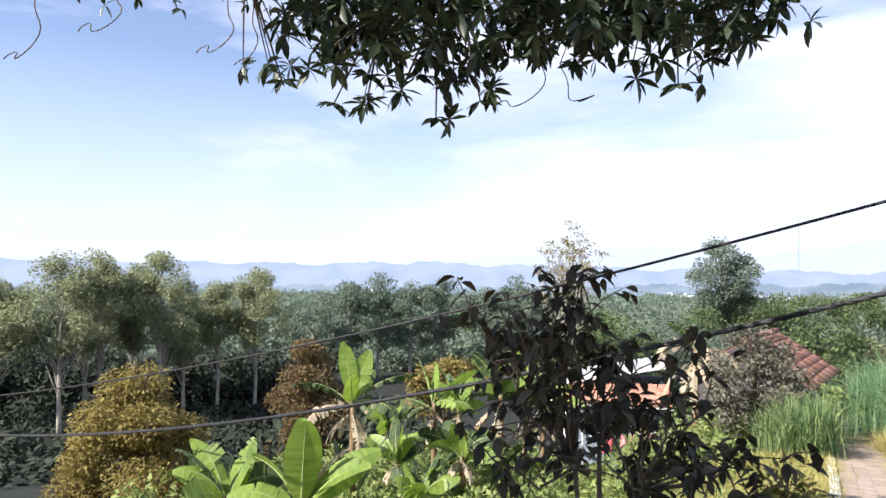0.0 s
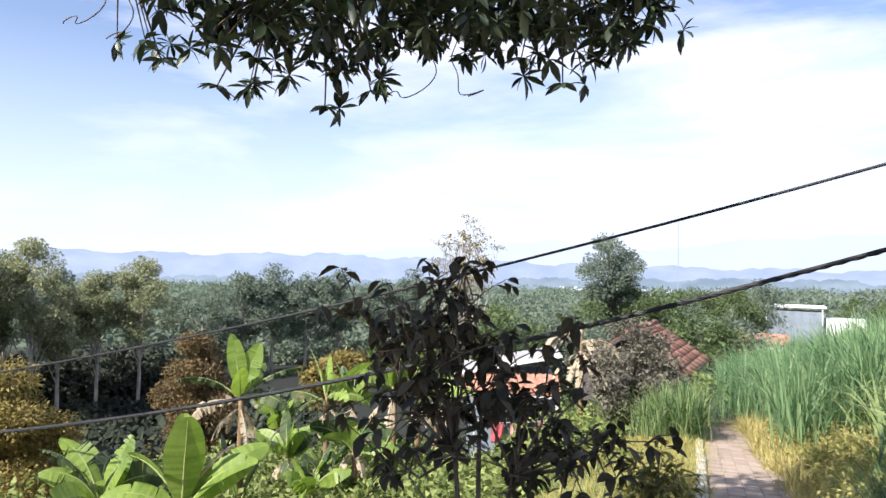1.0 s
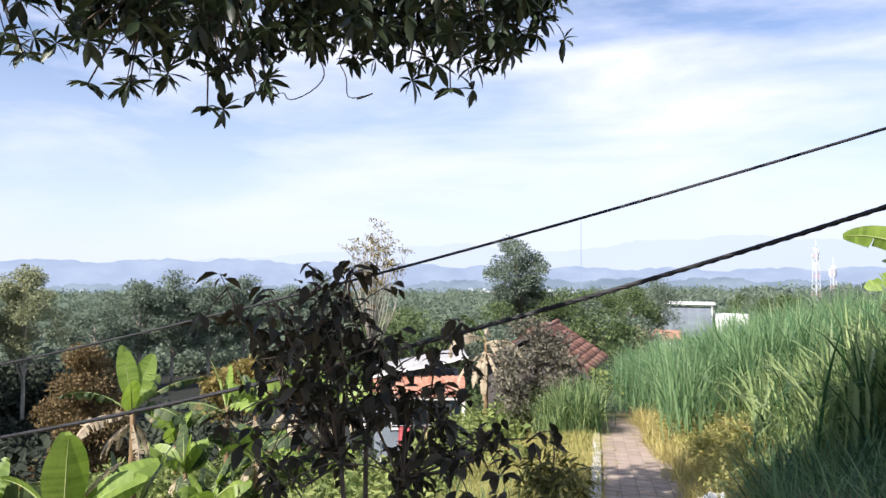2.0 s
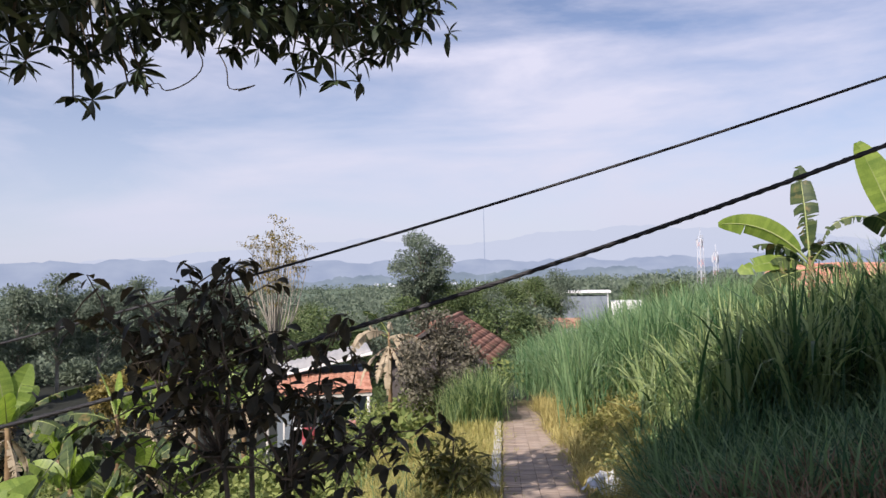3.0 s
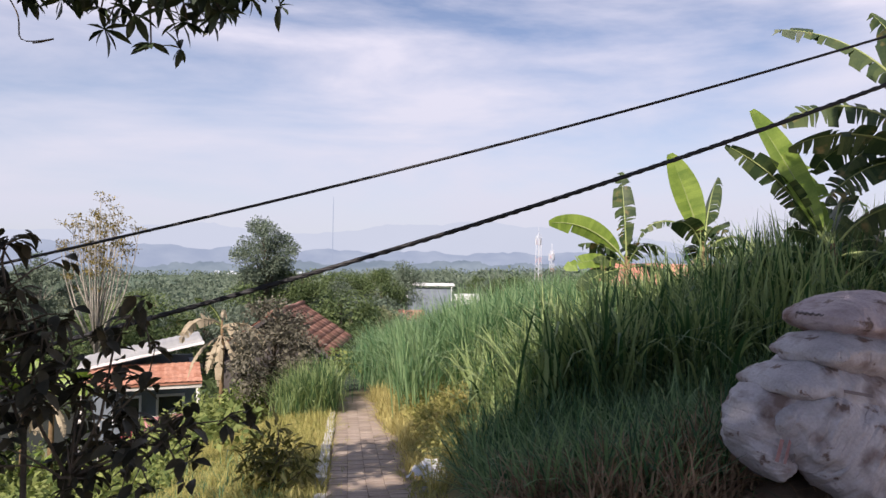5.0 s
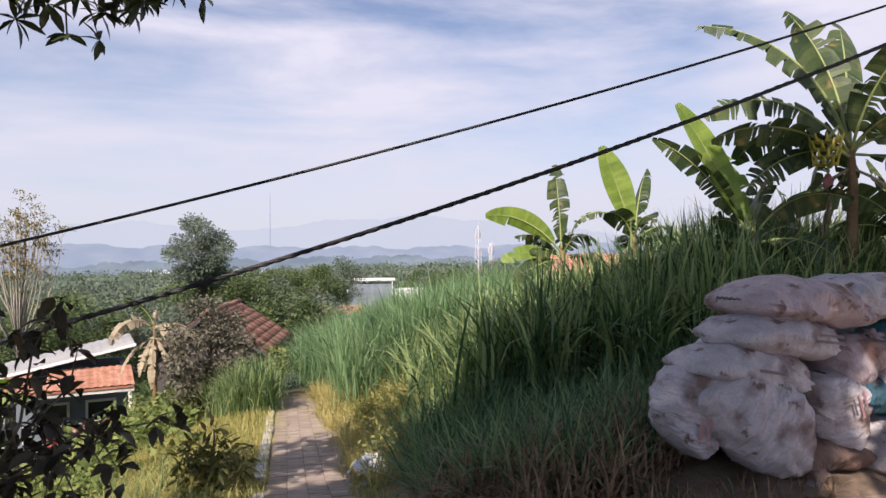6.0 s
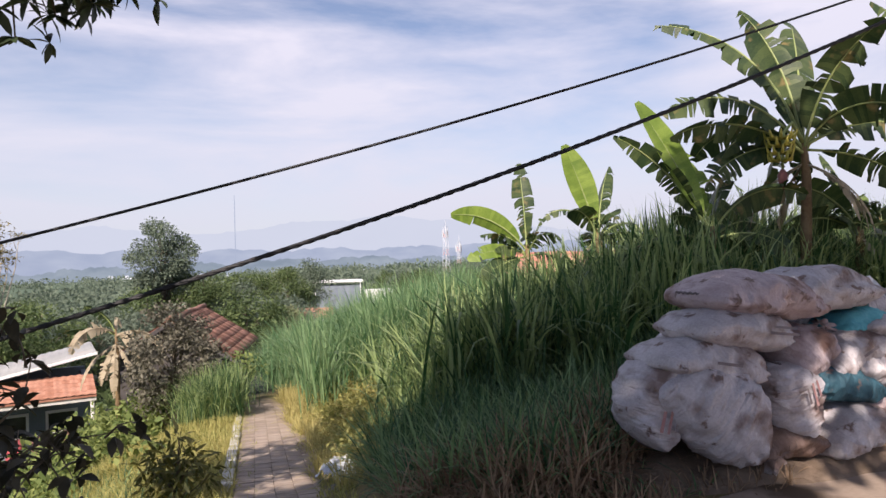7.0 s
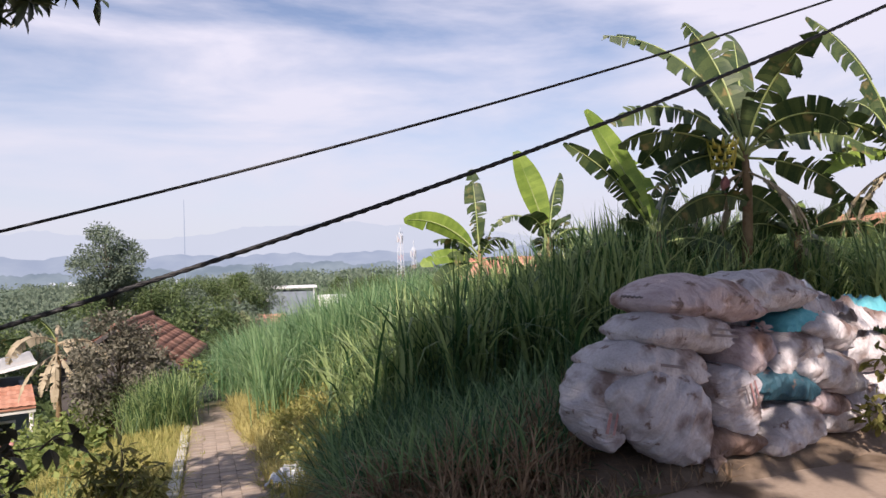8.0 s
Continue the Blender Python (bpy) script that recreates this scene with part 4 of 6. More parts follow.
def gable_house(name, label, corner, way, length, span, eave_z, rise, base_z, wall_mat, tile_mat, tile_max=290, windows=2, over=0.35, fascia=None):
    """A long house with a ridge along way; corner: an end of the near eave; the span goes to the left of way."""
    ob = thing(name, label, "house", (*corner, base_z), math.degrees(math.atan2(way[1], way[0])))
    e = eave_z - base_z
    half = span / 2
    t = 0.14
    for y0 in (over, span - over - t):
        part("wall", mesh_of("wall", *box(over, y0, -0.3, length - over, y0 + t, e + 0.1), wall_mat), ob)
    for x0 in (over, length - over - t):
        g = [(x0, over + t, -0.3), (x0, span - over - t, -0.3), (x0, span - over - t, e + 0.1), (x0, half, e + rise - 0.08), (x0, over + t, e + 0.1)]
        g2 = [(x + t, y, z) for x, y, z in g]
        part("gable_wall", mesh_of("gable_wall", g + g2, [(0, 1, 2, 3, 4), (9, 8, 7, 6, 5)] + [(i, 5 + i, 5 + (i + 1) % 5, (i + 1) % 5) for i in range(5)], wall_mat), ob)
    for s in (0, 1):
        y0, y1 = (0, half) if s == 0 else (span, half)
        slab = [(0, y0, e), (length, y0, e), (length, y1, e + rise), (0, y1, e + rise)]
        slab += [(x, y, z - 0.06) for x, y, z in slab]
        rf = part("roof_slope", mesh_of("roof_slope", slab, [(0, 1, 2, 3), (7, 6, 5, 4), (0, 4, 5, 1), (1, 5, 6, 2), (2, 6, 7, 3), (3, 7, 4, 0)], tile_mat), ob)
        slope_len = math.hypot(half, rise)
        rows, cols = int(slope_len / 0.31) + 1, int(length / 0.2)
        a = math.atan2(rise, half)
        me = mesh_of("tile", *roof_tile(), tile_mat, True)
        rr = np.random.default_rng(9)
        extra = []
        for r in range(rows):
            for c in range(cols):
                u = min(r * 0.31, slope_len - 0.30)
                xx = c * 0.2 if s == 0 else length - c * 0.2
                m = pose(xx, y0 + (u * math.cos(a)) * (1 if s == 0 else -1), e + u * math.sin(a) + 0.035, 0, 0, 0 if s == 0 else 180) @ pose(0, 0, 0, math.degrees(a) + rr.normal(0, 0.8), rr.normal(0, 0.8), rr.normal(0, 0.8))
                if s == 0 and tile_max > 0:
                    tile_max -= 1
                    part("tile", me, rf, m=m)
                else:
                    extra.append((np.array([(m @ Vector(q))[:] for q in roof_tile()[0]]), roof_tile()[1]))
        if extra:
            v, f = join(*extra)
            tagged(part("tiles", mesh_of("tiles", v, f, tile_mat, True), rf), kind="stuff")
    ridge = tube([(x, half, e + rise + 0.04 + 0.015 * math.sin(3 * x)) for x in np.linspace(-0.05, length + 0.05, 14)], 0.09, 8)
    part("ridge_cap", mesh_of("ridge_cap", *ridge, tile_mat, True), ob)
    for x0 in (-0.03, length - 0.02):
        b = [(x0, -0.02, e - 0.05), (x0, half, e + rise - 0.03), (x0, span + 0.02, e - 0.05)]
        b = b + [(x, y, z - 0.14) for x, y, z in b]
        b = b + [(x + 0.05, y, z) for x, y, z in b]
        part("barge_board", mesh_of("barge_board", b, [(0, 1, 4, 3), (1, 2, 5, 4), (9, 10, 7, 6), (10, 11, 8, 7), (3, 4, 10, 9), (4, 5, 11, 10), (0, 6, 7, 1), (1, 7, 8, 2), (0, 3, 9, 6), (2, 8, 11, 5)], fascia or wall_mat), ob)
    for i in range(windows):
        x0 = length * (i + 0.6) / (windows + 0.3)
        wv = join(box(x0 - 0.45, over - 0.05, e - 1.5, x0 + 0.45, over - 0.003, e - 1.43), box(x0 - 0.45, over - 0.05, e - 0.52, x0 + 0.45, over - 0.003, e - 0.45), box(x0 - 0.45, over - 0.05, e - 1.43, x0 - 0.38, over - 0.003, e - 0.52), box(x0 + 0.38, over - 0.05, e - 1.43, x0 + 0.45, over - 0.003, e - 0.52))
        w = part("window", mesh_of("window_frame", *wv, M_WHITE), ob)
        part("pane", mesh_of("pane", *box(x0 - 0.38, over - 0.02, e - 1.43, x0 + 0.38, over - 0.004, e - 0.52), M_GLASS), w)
    return ob


gable_house("tiled_house", "low house with a weathered brown clay tile roof", (12.0, 17.95), (0.64, 0.77), 5.25, 3.9, -1.95, 1.25, -4.3, M_WALL_DK, M_TILE, 290, 1)


def orange_house():
    """Small house with a pale sheet roof over an orange tiled lean-to."""
    ob = thing("lean_to_house", "small blue-grey house with pale sheet roof and orange tiled lean-to", "house", (7.2, 19.95, -4.8), -17.0)
    part("wall", mesh_of("wall", *join(box(-1.6, 0.5, -0.3, 1.2, 0.64, 2.58), box(-1.6, 2.1, -0.3, 1.2, 2.24, 2.7), box(-1.6, 0.64, -0.3, -1.46, 2.1, 2.6), box(1.06, 0.64, -0.3, 1.2, 2.1, 2.6)), M_WALL_BLUE), ob)
    sheet = []
    xs = np.linspace(-2.0, 1.4, 61)
    for y, z in ((0.25, 0.0), (2.5, 0.06)):
        sheet += [(x, y, 2.66 + 0.20 * (x + 2.0) + z + 0.014 * math.sin(x * 30)) for x in xs]
    n = len(xs)
    sheet += [(x, y, z - 0.03) for x, y, z in sheet]
    fs = [(i, i + 1, n + i + 1, n + i) for i in range(n - 1)] + [(3 * n + i, 3 * n + i + 1, 2 * n + i + 1, 2 * n + i) for i in range(n - 1)] + [(i, 2 * n + i, 2 * n + i + 1, i + 1) for i in range(n - 1)]
    part("sheet_roof", mesh_of("sheet_roof", sheet, fs, M_ZINC, True), ob, "pale corrugated sheet roof")
    fa = [(-2.02, 0.22, 2.57), (1.42, 0.22, 3.26), (1.42, 0.22, 3.34), (-2.02, 0.22, 2.65)]
    fa += [(x, y - 0.03, z) for x, y, z in fa]
    part("fascia", mesh_of("fascia", fa, [(0, 1, 2, 3), (7, 6, 5, 4), (0, 4, 5, 1), (2, 6, 7, 3), (0, 3, 7, 4), (1, 5, 6, 2)], M_WHITE), ob, "white fascia board")
    slab = [(-1.9, -0.9, 2.30), (1.3, -0.9, 2.30), (1.3, 0.48, 2.62), (-1.9, 0.48, 2.62)]
    slab += [(x, y, z - 0.05) for x, y, z in slab]
    rf = part("tile_roof", mesh_of("tile_roof", slab, [(0, 1, 2, 3), (7, 6, 5, 4), (0, 4, 5, 1), (1, 5, 6, 2), (2, 6, 7, 3), (3, 7, 4, 0)], M_TILE_OR), ob, "orange clay tile lean-to roof")
    me = mesh_of("tile", *roof_tile(), M_TILE_OR, True)
    for r in range(5):
        for c in range(16):
            part("tile", me, rf, m=pose(-1.9 + c * 0.2, -0.92 + r * 0.285, 2.335 + r * 0.066, 13.0, 0, 0))
    for x in (-1.8, 1.2):
        part("post", mesh_of("post", *tube(((x, -0.8, -0.3), (x, -0.8, 2.26)), 0.05, 8), M_POLE, True), ob)
    part("wall_plate", mesh_of("wall_plate", *box(-1.9, -0.86, 2.14, 1.3, -0.76, 2.24), M_POLE), ob)
    for x in (-0.7, 0.5):
        w = part("window", mesh_of("window_frame", *join(box(x - 0.4, 0.44, 0.95, x + 0.4, 0.497, 1.02), box(x - 0.4, 0.44, 1.68, x + 0.4, 0.497, 1.75), box(x - 0.4, 0.44, 1.02, x - 0.33, 0.497, 1.68), box(x + 0.33, 0.44, 1.02, x + 0.4, 0.497, 1.68)), M_WHITE), ob)
        part("pane", mesh_of("pane", *box(x - 0.33, 0.47, 1.02, x + 0.33, 0.496, 1.68), M_GLASS), w)


orange_house()


def clothes_line():
    ob = thing("clothes_line", "rope clothes line on pale poles", "clothes line", (5.2, 17.6, gz(5.2, 17.6)))
    for x in (0.0, 2.6):
        part("pole", mesh_of("pole", *tube(((x, 0, -0.1), (x, 0.01, 1.75)), (0.03, 0.022), 7), M_POLE, True), ob)
    part("rope", mesh_of("rope", *tube([(x, 0, 1.68 - 0.10 * math.sin(x / 2.6 * math.pi)) for x in np.linspace(0, 2.6, 12)], 0.01, 4), M_POLE, True), ob)
    for k, (x, w, h, m, lab) in enumerate(((0.5, 0.35, 0.5, M_RED, "red cloth hanging on the clothes line"), (1.05, 0.4, 0.42, M_PINK, "pink cloth hanging on the clothes line"), (1.75, 0.3, 0.45, M_PINK, "small faded pink cloth hanging on the clothes line"))):
        u, q = np.linspace(0, 1, 13), np.linspace(0, 1, 9)
        vs = [(x + w * a, 0.03 * math.sin(a * 12 + b * 2) * (0.3 + b), 1.66 - 0.10 * math.sin((x + w * a) / 2.6 * math.pi) - h * b * (1 + 0.06 * math.sin(a * 5))) for b in q for a in u]
        vs2 = [(a, b + 0.012, c) for a, b, c in vs]
        n = len(vs)
        f = [(r * 13 + c, r * 13 + c + 1, r * 13 + c + 14, r * 13 + c + 13) for r in range(8) for c in range(12)]
        f = f + [tuple(n + i for i in reversed(p)) for p in f]
        solo("hanging_cloth", mesh_of("cloth", vs + vs2, f, m, True), lab, "laundry", "laundry on the line", m=pose(5.2, 17.6, gz(5.2, 17.6)))


clothes_line()
gable_house("red_roofed_house", "village house with a faded red tile roof", (27.6, 13.6), (-0.62, 0.78), 5.0, 7.0, -0.55, 1.5, -3.2, M_WALL, M_TILE_PK, 290, 2)
gable_house("orange_roofed_house", "house with an orange tile roof behind the bank", (27.6, -1.5), (-0.1, 0.99), 4.8, 5.0, 1.05, 0.95, -0.8, M_WALL, M_TILE_OR, 200, 2)


def flat_house():
    ob = thing("flat_roofed_building", "white flat-roofed building with an open upper storey", "building", (73.6, 94.6, -10.5), -39.2)
    part("wall", mesh_of("wall", *join(box(0, 0, -1.5, 7.8, 0.2, 6.2), box(0, 5, -1.5, 7.8, 5.2, 6.2), box(0, 0.2, -1.5, 0.2, 5, 6.2), box(7.6, 0.2, -1.5, 7.8, 5, 6.2)), M_WALL_BLUE), ob)
    part("roof", mesh_of("roof", *box(-0.5, -0.6, 6.75, 8.2, 5.6, 7.05, 0.03), M_WHITE), ob, "white flat concrete roof slab")
    for x in (-0.2, 7.6):
        part("column", mesh_of("column", *box(x, -0.4, 4.2, x + 0.14, -0.26, 6.75), M_WHITE), ob)
    part("annex", mesh_of("annex", *box(8.2, 0.5, -1.5, 13.5, 5, 5.2, 0.03), M_WHITE), ob)


flat_house()
for i, (x, y, top, w) in enumerate(((48, 66, -5.4, 5), (104, 104, -4.8, 7))):
    z = gz(x, y) - 0.2
    gable_house("village_house", "small far village house with a tiled roof", (x, y), (0.8, -0.6), w, 4.5, max(top - 0.9, z + 1.6), 0.9, z, M_WHITE, M_TILE_PK if i % 2 else M_TILE, 0, 2)


def lattice_tower(x, y, base, top, w):
    ob = thing("lattice_tower", "red and white lattice radio tower in haze", "tower", (x, y, base))
    h = top - base
    n = 12
    for sx in (-1, 1):
        for sy in (-1, 1):
            part("leg", mesh_of("leg", *tube(((sx * w, sy * w, -2), (sx * w * 0.45, sy * w * 0.45, h)), 0.07, 4), M_TOWER), ob)
    for k in range(n):
        z0, z1 = h * k / n, h * (k + 1) / n
        a, b = w * (1 - 0.55 * z0 / h), w * (1 - 0.55 * z1 / h)
        for p, q in (((-a, -a, z0), (b, -b, z1)), ((a, -a, z0), (-b, -b, z1)), ((-a, a, z0), (b, b, z1)), ((-a, -a, z0), (-b, b, z1)), ((a, -a, z0), (b, b, z1)), ((-b, -b, z1), (b, -b, z1))):
            part("brace", mesh_of("brace", *tube((p, q), 0.05, 4), M_TOWER_RED if k % 3 == 1 else M_TOWER), ob)
    for a in (0, 2.1, 4.2):
        part("antenna", mesh_of("antenna", *box(math.cos(a) * 0.8 - 0.2, math.sin(a) * 0.8 - 0.2, h - 3, math.cos(a) * 0.8 + 0.2, math.sin(a) * 0.8 + 0.2, h - 1), M_TOWER), ob)
    part("spike", mesh_of("spike", *tube(((0, 0, h - 0.5), (0, 0, h + 2)), 0.08, 4), M_TOWER), ob)


lattice_tower(152, 134, -12, 8.6, 1.0)
lattice_tower(158, 134, -12, 4.0, 0.8)
# the mast borrows the ridge's glowing haze colour
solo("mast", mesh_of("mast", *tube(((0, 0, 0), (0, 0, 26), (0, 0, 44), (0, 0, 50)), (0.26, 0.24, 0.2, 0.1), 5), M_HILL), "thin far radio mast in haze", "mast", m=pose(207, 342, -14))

# ---- path ----
path_n = Vector((PATH_WAY.y, -PATH_WAY.x))
path_bed = []
for s in np.linspace(-3.9, 10.2, 60):
    c = PATH_AT + PATH_WAY * s + path_n * (-0.35 * max(0, s - 7.5) ** 1.6 * 0.12)
    for o in (-0.56, 0.56):
        q = c + path_n * o
        path_bed.append((q.x, q.y, gz(c.x, c.y) + 0.02))
bed_f = [(2 * i, 2 * i + 1, 2 * i + 3, 2 * i + 2) for i in range(59)]
pavement = solo("pavement", mesh_of("pavement", path_bed, bed_f, M_JOINT), "narrow footpath of reddish-grey concrete pavers", "path", kind="structure")

# ---- cables ----
CA, CD = Vector((-6.0, 10.392)), (Vector((8.478, 0.689)) - Vector((-6.0, 10.392))).normalized()


def cable(name, label, coef, radius, strands):
    ob = thing(name, label, "cable")
    ss = np.linspace(-9, 26, 330)
    mid = np.array([(CA.x + CD.x * s, CA.y + CD.y * s, np.polyval(coef, s)) for s in ss])
    for k in range(strands):
        if strands == 1:
            pts = mid
        else:
            a = ss * 20 + k * 6.283 / strands
            pts = mid + radius * 0.6 * np.stack((-CD.y * np.cos(a), CD.x * np.cos(a), np.sin(a)), 1)
        part("strand" if strands > 1 else "wire", mesh_of("strand", *tube(pts, radius, 6), M_CABLE, True), ob)


cable("twisted_cable", "thick black twisted overhead power cable", (-2.4e-5, 9.0504e-3, 0.109936, -1.352), 0.0155, 3)
cable("overhead_wire", "thin black overhead wire", (6.03e-6, 5.22992e-3, 0.15344, -0.745), 0.0125, 1)

# ---- foreground bush ----
def foreground_bush():
    rr = np.random.default_rng(5)
    foot = Vector((1.28, 2.75, gz(1.28, 2.75)))
    ob = thing("foreground_bush", "dark leafy bush with thin crooked stems on the slope", "bush", foot)
    tips = ((0.57, 2.89, 1.20), (0.80, 2.8, 1.12), (1.01, 2.83, 1.22), (1.2, 2.78, 1.22), (1.10, 2.95, 1.1), (0.75, 2.87, 0.92), (1.42, 2.72, 0.86), (1.69, 2.61, 0.90), (1.79, 2.57, 0.74), (1.5, 2.64, 0.60), (0.75, 2.87, 0.66), (0.84, 2.86, 0.16), (1.9, 2.52, 0.42), (2.09, 2.41, 0.38), (1.76, 2.58, 0.32), (1.39, 2.73, 0.76), (1.12, 2.8, 0.95), (1.3, 2.6, 0.6), (0.98, 2.7, 0.8), (1.2, 2.7, 0.35), (1.55, 2.6, 0.2), (1.0, 2.75, 0.5), (0.66, 2.95, 1.02), (1.26, 2.85, 1.0), (0.95, 2.8, 1.14), (1.08, 2.75, 1.08), (1.15, 2.85, 1.14), (1.3, 2.75, 0.95), (1.35, 2.7, 0.85), (0.9, 2.85, 1.0), (1.65, 2.6, 0.45), (1.85, 2.55, 0.3))
    woods, stems, P, W = [], [], [], []
    trunks = [np.array((foot.x - 0.12, foot.y, 0.25)), np.array((foot.x + 0.02, foot.y + 0.05, 0.35)), np.array((foot.x + 0.18, foot.y - 0.05, 0.15))]
    for t in trunks:
        woods.append(tube((tuple(foot - Vector((0, 0, 0.1))), tuple((np.array(foot) + t) / 2 + rr.normal(0, 0.03, 3)), t), (0.019, 0.015, 0.012), 7))
    for tip in tips:
        tip = np.array(tip)
        b = trunks[int(np.argmin([abs(q[0] - tip[0]) for q in trunks]))]
        m1 = b + (tip - b) * 0.4 + rr.normal(0, 0.05, 3)
        m2 = b + (tip - b) * 0.75 + rr.normal(0, 0.04, 3)
        woods.append(tube((b, m1, m2, tip), (0.009, 0.007, 0.005, 0.0025), 5))
        chain = np.array((m1, m2, tip))
        for _ in range(5):
            s = m1 + (tip - m1) * rr.uniform(0, 1)
            e = s + rr.normal(0, 0.13, 3)
            e[2] = min(e[2], 1.24)
            woods.append(tube((s, (s + e) / 2 + np.array((0, 0, 0.02)), e), (0.006, 0.004, 0.002), 4))
            chain = np.concatenate((chain, e[None]))
        stems.append(join(*woods))
        woods = []
        for c in chain[1:]:
            n = rr.integers(4, 7)
            a = rr.uniform(0, 6.28, n)
            P.append(c + rr.normal(0, 0.022, (n, 3)))
            W.append(np.stack((np.cos(a), np.sin(a), rr.uniform(-0.9, 0.35, n)), 1))
    for v, f in stems:
        part("stem", mesh_of("stem", v - np.array(foot), f, M_BARK, True), ob)
    P, W = np.concatenate(P), np.concatenate(W)
    sizes = 0.088 * rr.uniform(0.6, 1.3, len(P))
    ups = unit(len(P), rr) * 0.5 + np.array((0, 0, 1.0))
    rot = axes_of(W, ups)
    shapes = [mesh_of("leaf", *leaf_shape(w, d, 0.35), M_BUSHLEAF, True) for w, d in ((0.52, 0.4), (0.48, 0.2), (0.56, 0.6))]
    for i in range(min(300, len(P))):
        m = Matrix.Translation(Vector(P[i]) - foot) @ Matrix(rot[i].tolist()).to_4x4() @ Matrix.Scale(sizes[i], 4)
        part("leaf", shapes[i % 3], ob, m=m)
    if len(P) > 300:
        v, f = scatter(leaf_shape(0.52, 0.4, 0.35), P[300:], W[300:], ups[300:], sizes[300:])
        tagged(part("leaves", mesh_of("leaves", v - np.array(foot), f, M_BUSHLEAF, True), ob), kind="stuff")


foreground_bush()

# ---- overhanging tree ----
def overhanging_tree():
    """Its trunk stands behind the viewer; the crown spreads overhead and twigs with whorled leaves hang into view."""
    rr = np.random.default_rng(6)
    foot = np.array((-3.4, -2.2, -0.3))
    ob = thing("overhanging_tree", "large tree overhead with dark glossy whorled leaves", "tree", foot)
    hub = np.array((-2.4, -1.2, 4.6))
    woods = [tube((foot - (0, 0, 0.2), foot + (0.2, 0.2, 1.8), hub - (0.4, 0.4, 1.0), hub), (0.30, 0.24, 0.20, 0.17), 10)]
    tips = [(-0.19, 3.93, 2.36), (-0.53, 3.88, 2.49), (0.03, 3.95, 2.57), (0.5, 3.95, 2.28), (0.8, 3.92, 2.40), (0.39, 3.95, 2.58), (0.18, 3.95, 2.72), (0.99, 3.9, 2.70), (1.44, 3.81, 2.64), (2.05, 3.6, 2.46), (2.24, 3.52, 2.61), (1.79, 3.7, 2.64), (2.47, 3.4, 2.80), (2.58, 3.34, 2.92), (0.91, 3.91, 2.86), (1.68, 3.74, 2.83), (-0.16, 3.93, 2.74), (-0.32, 3.91, 2.92), (0.62, 3.9, 2.55)]
    arms = [np.array(q) for q in ((-0.9, 3.2, 3.6), (0.5, 3.6, 3.5), (1.9, 3.3, 3.5), (-2.6, 2.4, 4.6), (0.6, 0.6, 5.6), (2.6, 0.2, 5.4), (-4.6, 0.6, 5.2), (-1.0, -3.5, 5.6), (2.0, 2.0, 4.6))]
    for a in arms:
        m = (hub + a) / 2 + np.array((0, 0, 0.5))
        woods.append(tube((hub, m, a), (0.11, 0.075, 0.035), 7))
    P, W = [], []

    def rosette(c, axis, n, tilt):
        a = np.linspace(0, 6.283, n, endpoint=False) + rr.uniform(0, 6)
        axis = axis / (np.linalg.norm(axis) + 1e-9)
        s1 = np.cross(axis, (0.3, 0.9, 0.2))
        s1 /= np.linalg.norm(s1)
        s2 = np.cross(axis, s1)
        P.append(np.repeat(c[None], n, 0))
        W.append(np.cos(a)[:, None] * s1 + np.sin(a)[:, None] * s2 + axis * tilt + rr.normal(0, 0.14, (n, 3)))

    near = []
    for t in tips:
        t = np.array(t)
        a = arms[int(np.argmin([np.linalg.norm(q - t) for q in arms[:3]]))]
        mid = (a + t) / 2 + np.array((0, 0, 0.1))
        woods.append(tube((a, mid, t), (0.018, 0.011, 0.005), 5))
        near.append((t, (t - mid) + np.array((0, 0, -0.2))))
        for _ in range(5):
            q = t + np.array((rr.normal(0, 0.16), rr.normal(0, 0.22), rr.uniform(0.03, 0.22)))
            near.append((q, np.array((rr.normal(0, 0.6), rr.normal(0, 0.6), -0.35))))
            woods.append(tube((mid, (mid + q) / 2, q), (0.008, 0.006, 0.003), 4))
    for _ in range(470):
        x = rr.uniform(-0.45, 2.75)
        y = rr.uniform(3.1, 4.6)
        q = np.array((x, y, 1.2 + math.hypot(x - 0.3, y + 0.65) * rr.uniform(0.335, 0.50)))
        near.append((q, np.array((rr.normal(0, 0.8), rr.normal(0, 0.8), rr.uniform(-0.9, 0.3)))))
    for c, ax in near:
        rosette(c, ax, int(rr.integers(7, 10)), 0.22)
    n_thick = sum(len(p) for p in P)
    # thin twigs with pale small leaves and curling tendrils beside the main crown
    for _ in range(46):
        x = rr.uniform(-2.3, -0.5)
        q = np.array((x, 3.5 + 0.3 * rr.normal(), 0.0))
        q[2] = 1.2 + math.hypot(x - 0.3, q[1] + 0.65) * rr.uniform(0.355, 0.47)
        rosette(q, np.array((rr.normal(0, 1), rr.normal(0, 1), -0.5)), 4, 0.5)
    n_vis = sum(len(p) for p in P)
    # the crown above and behind: unseen leaves, kept only where their shadow is wanted
    placed = 0
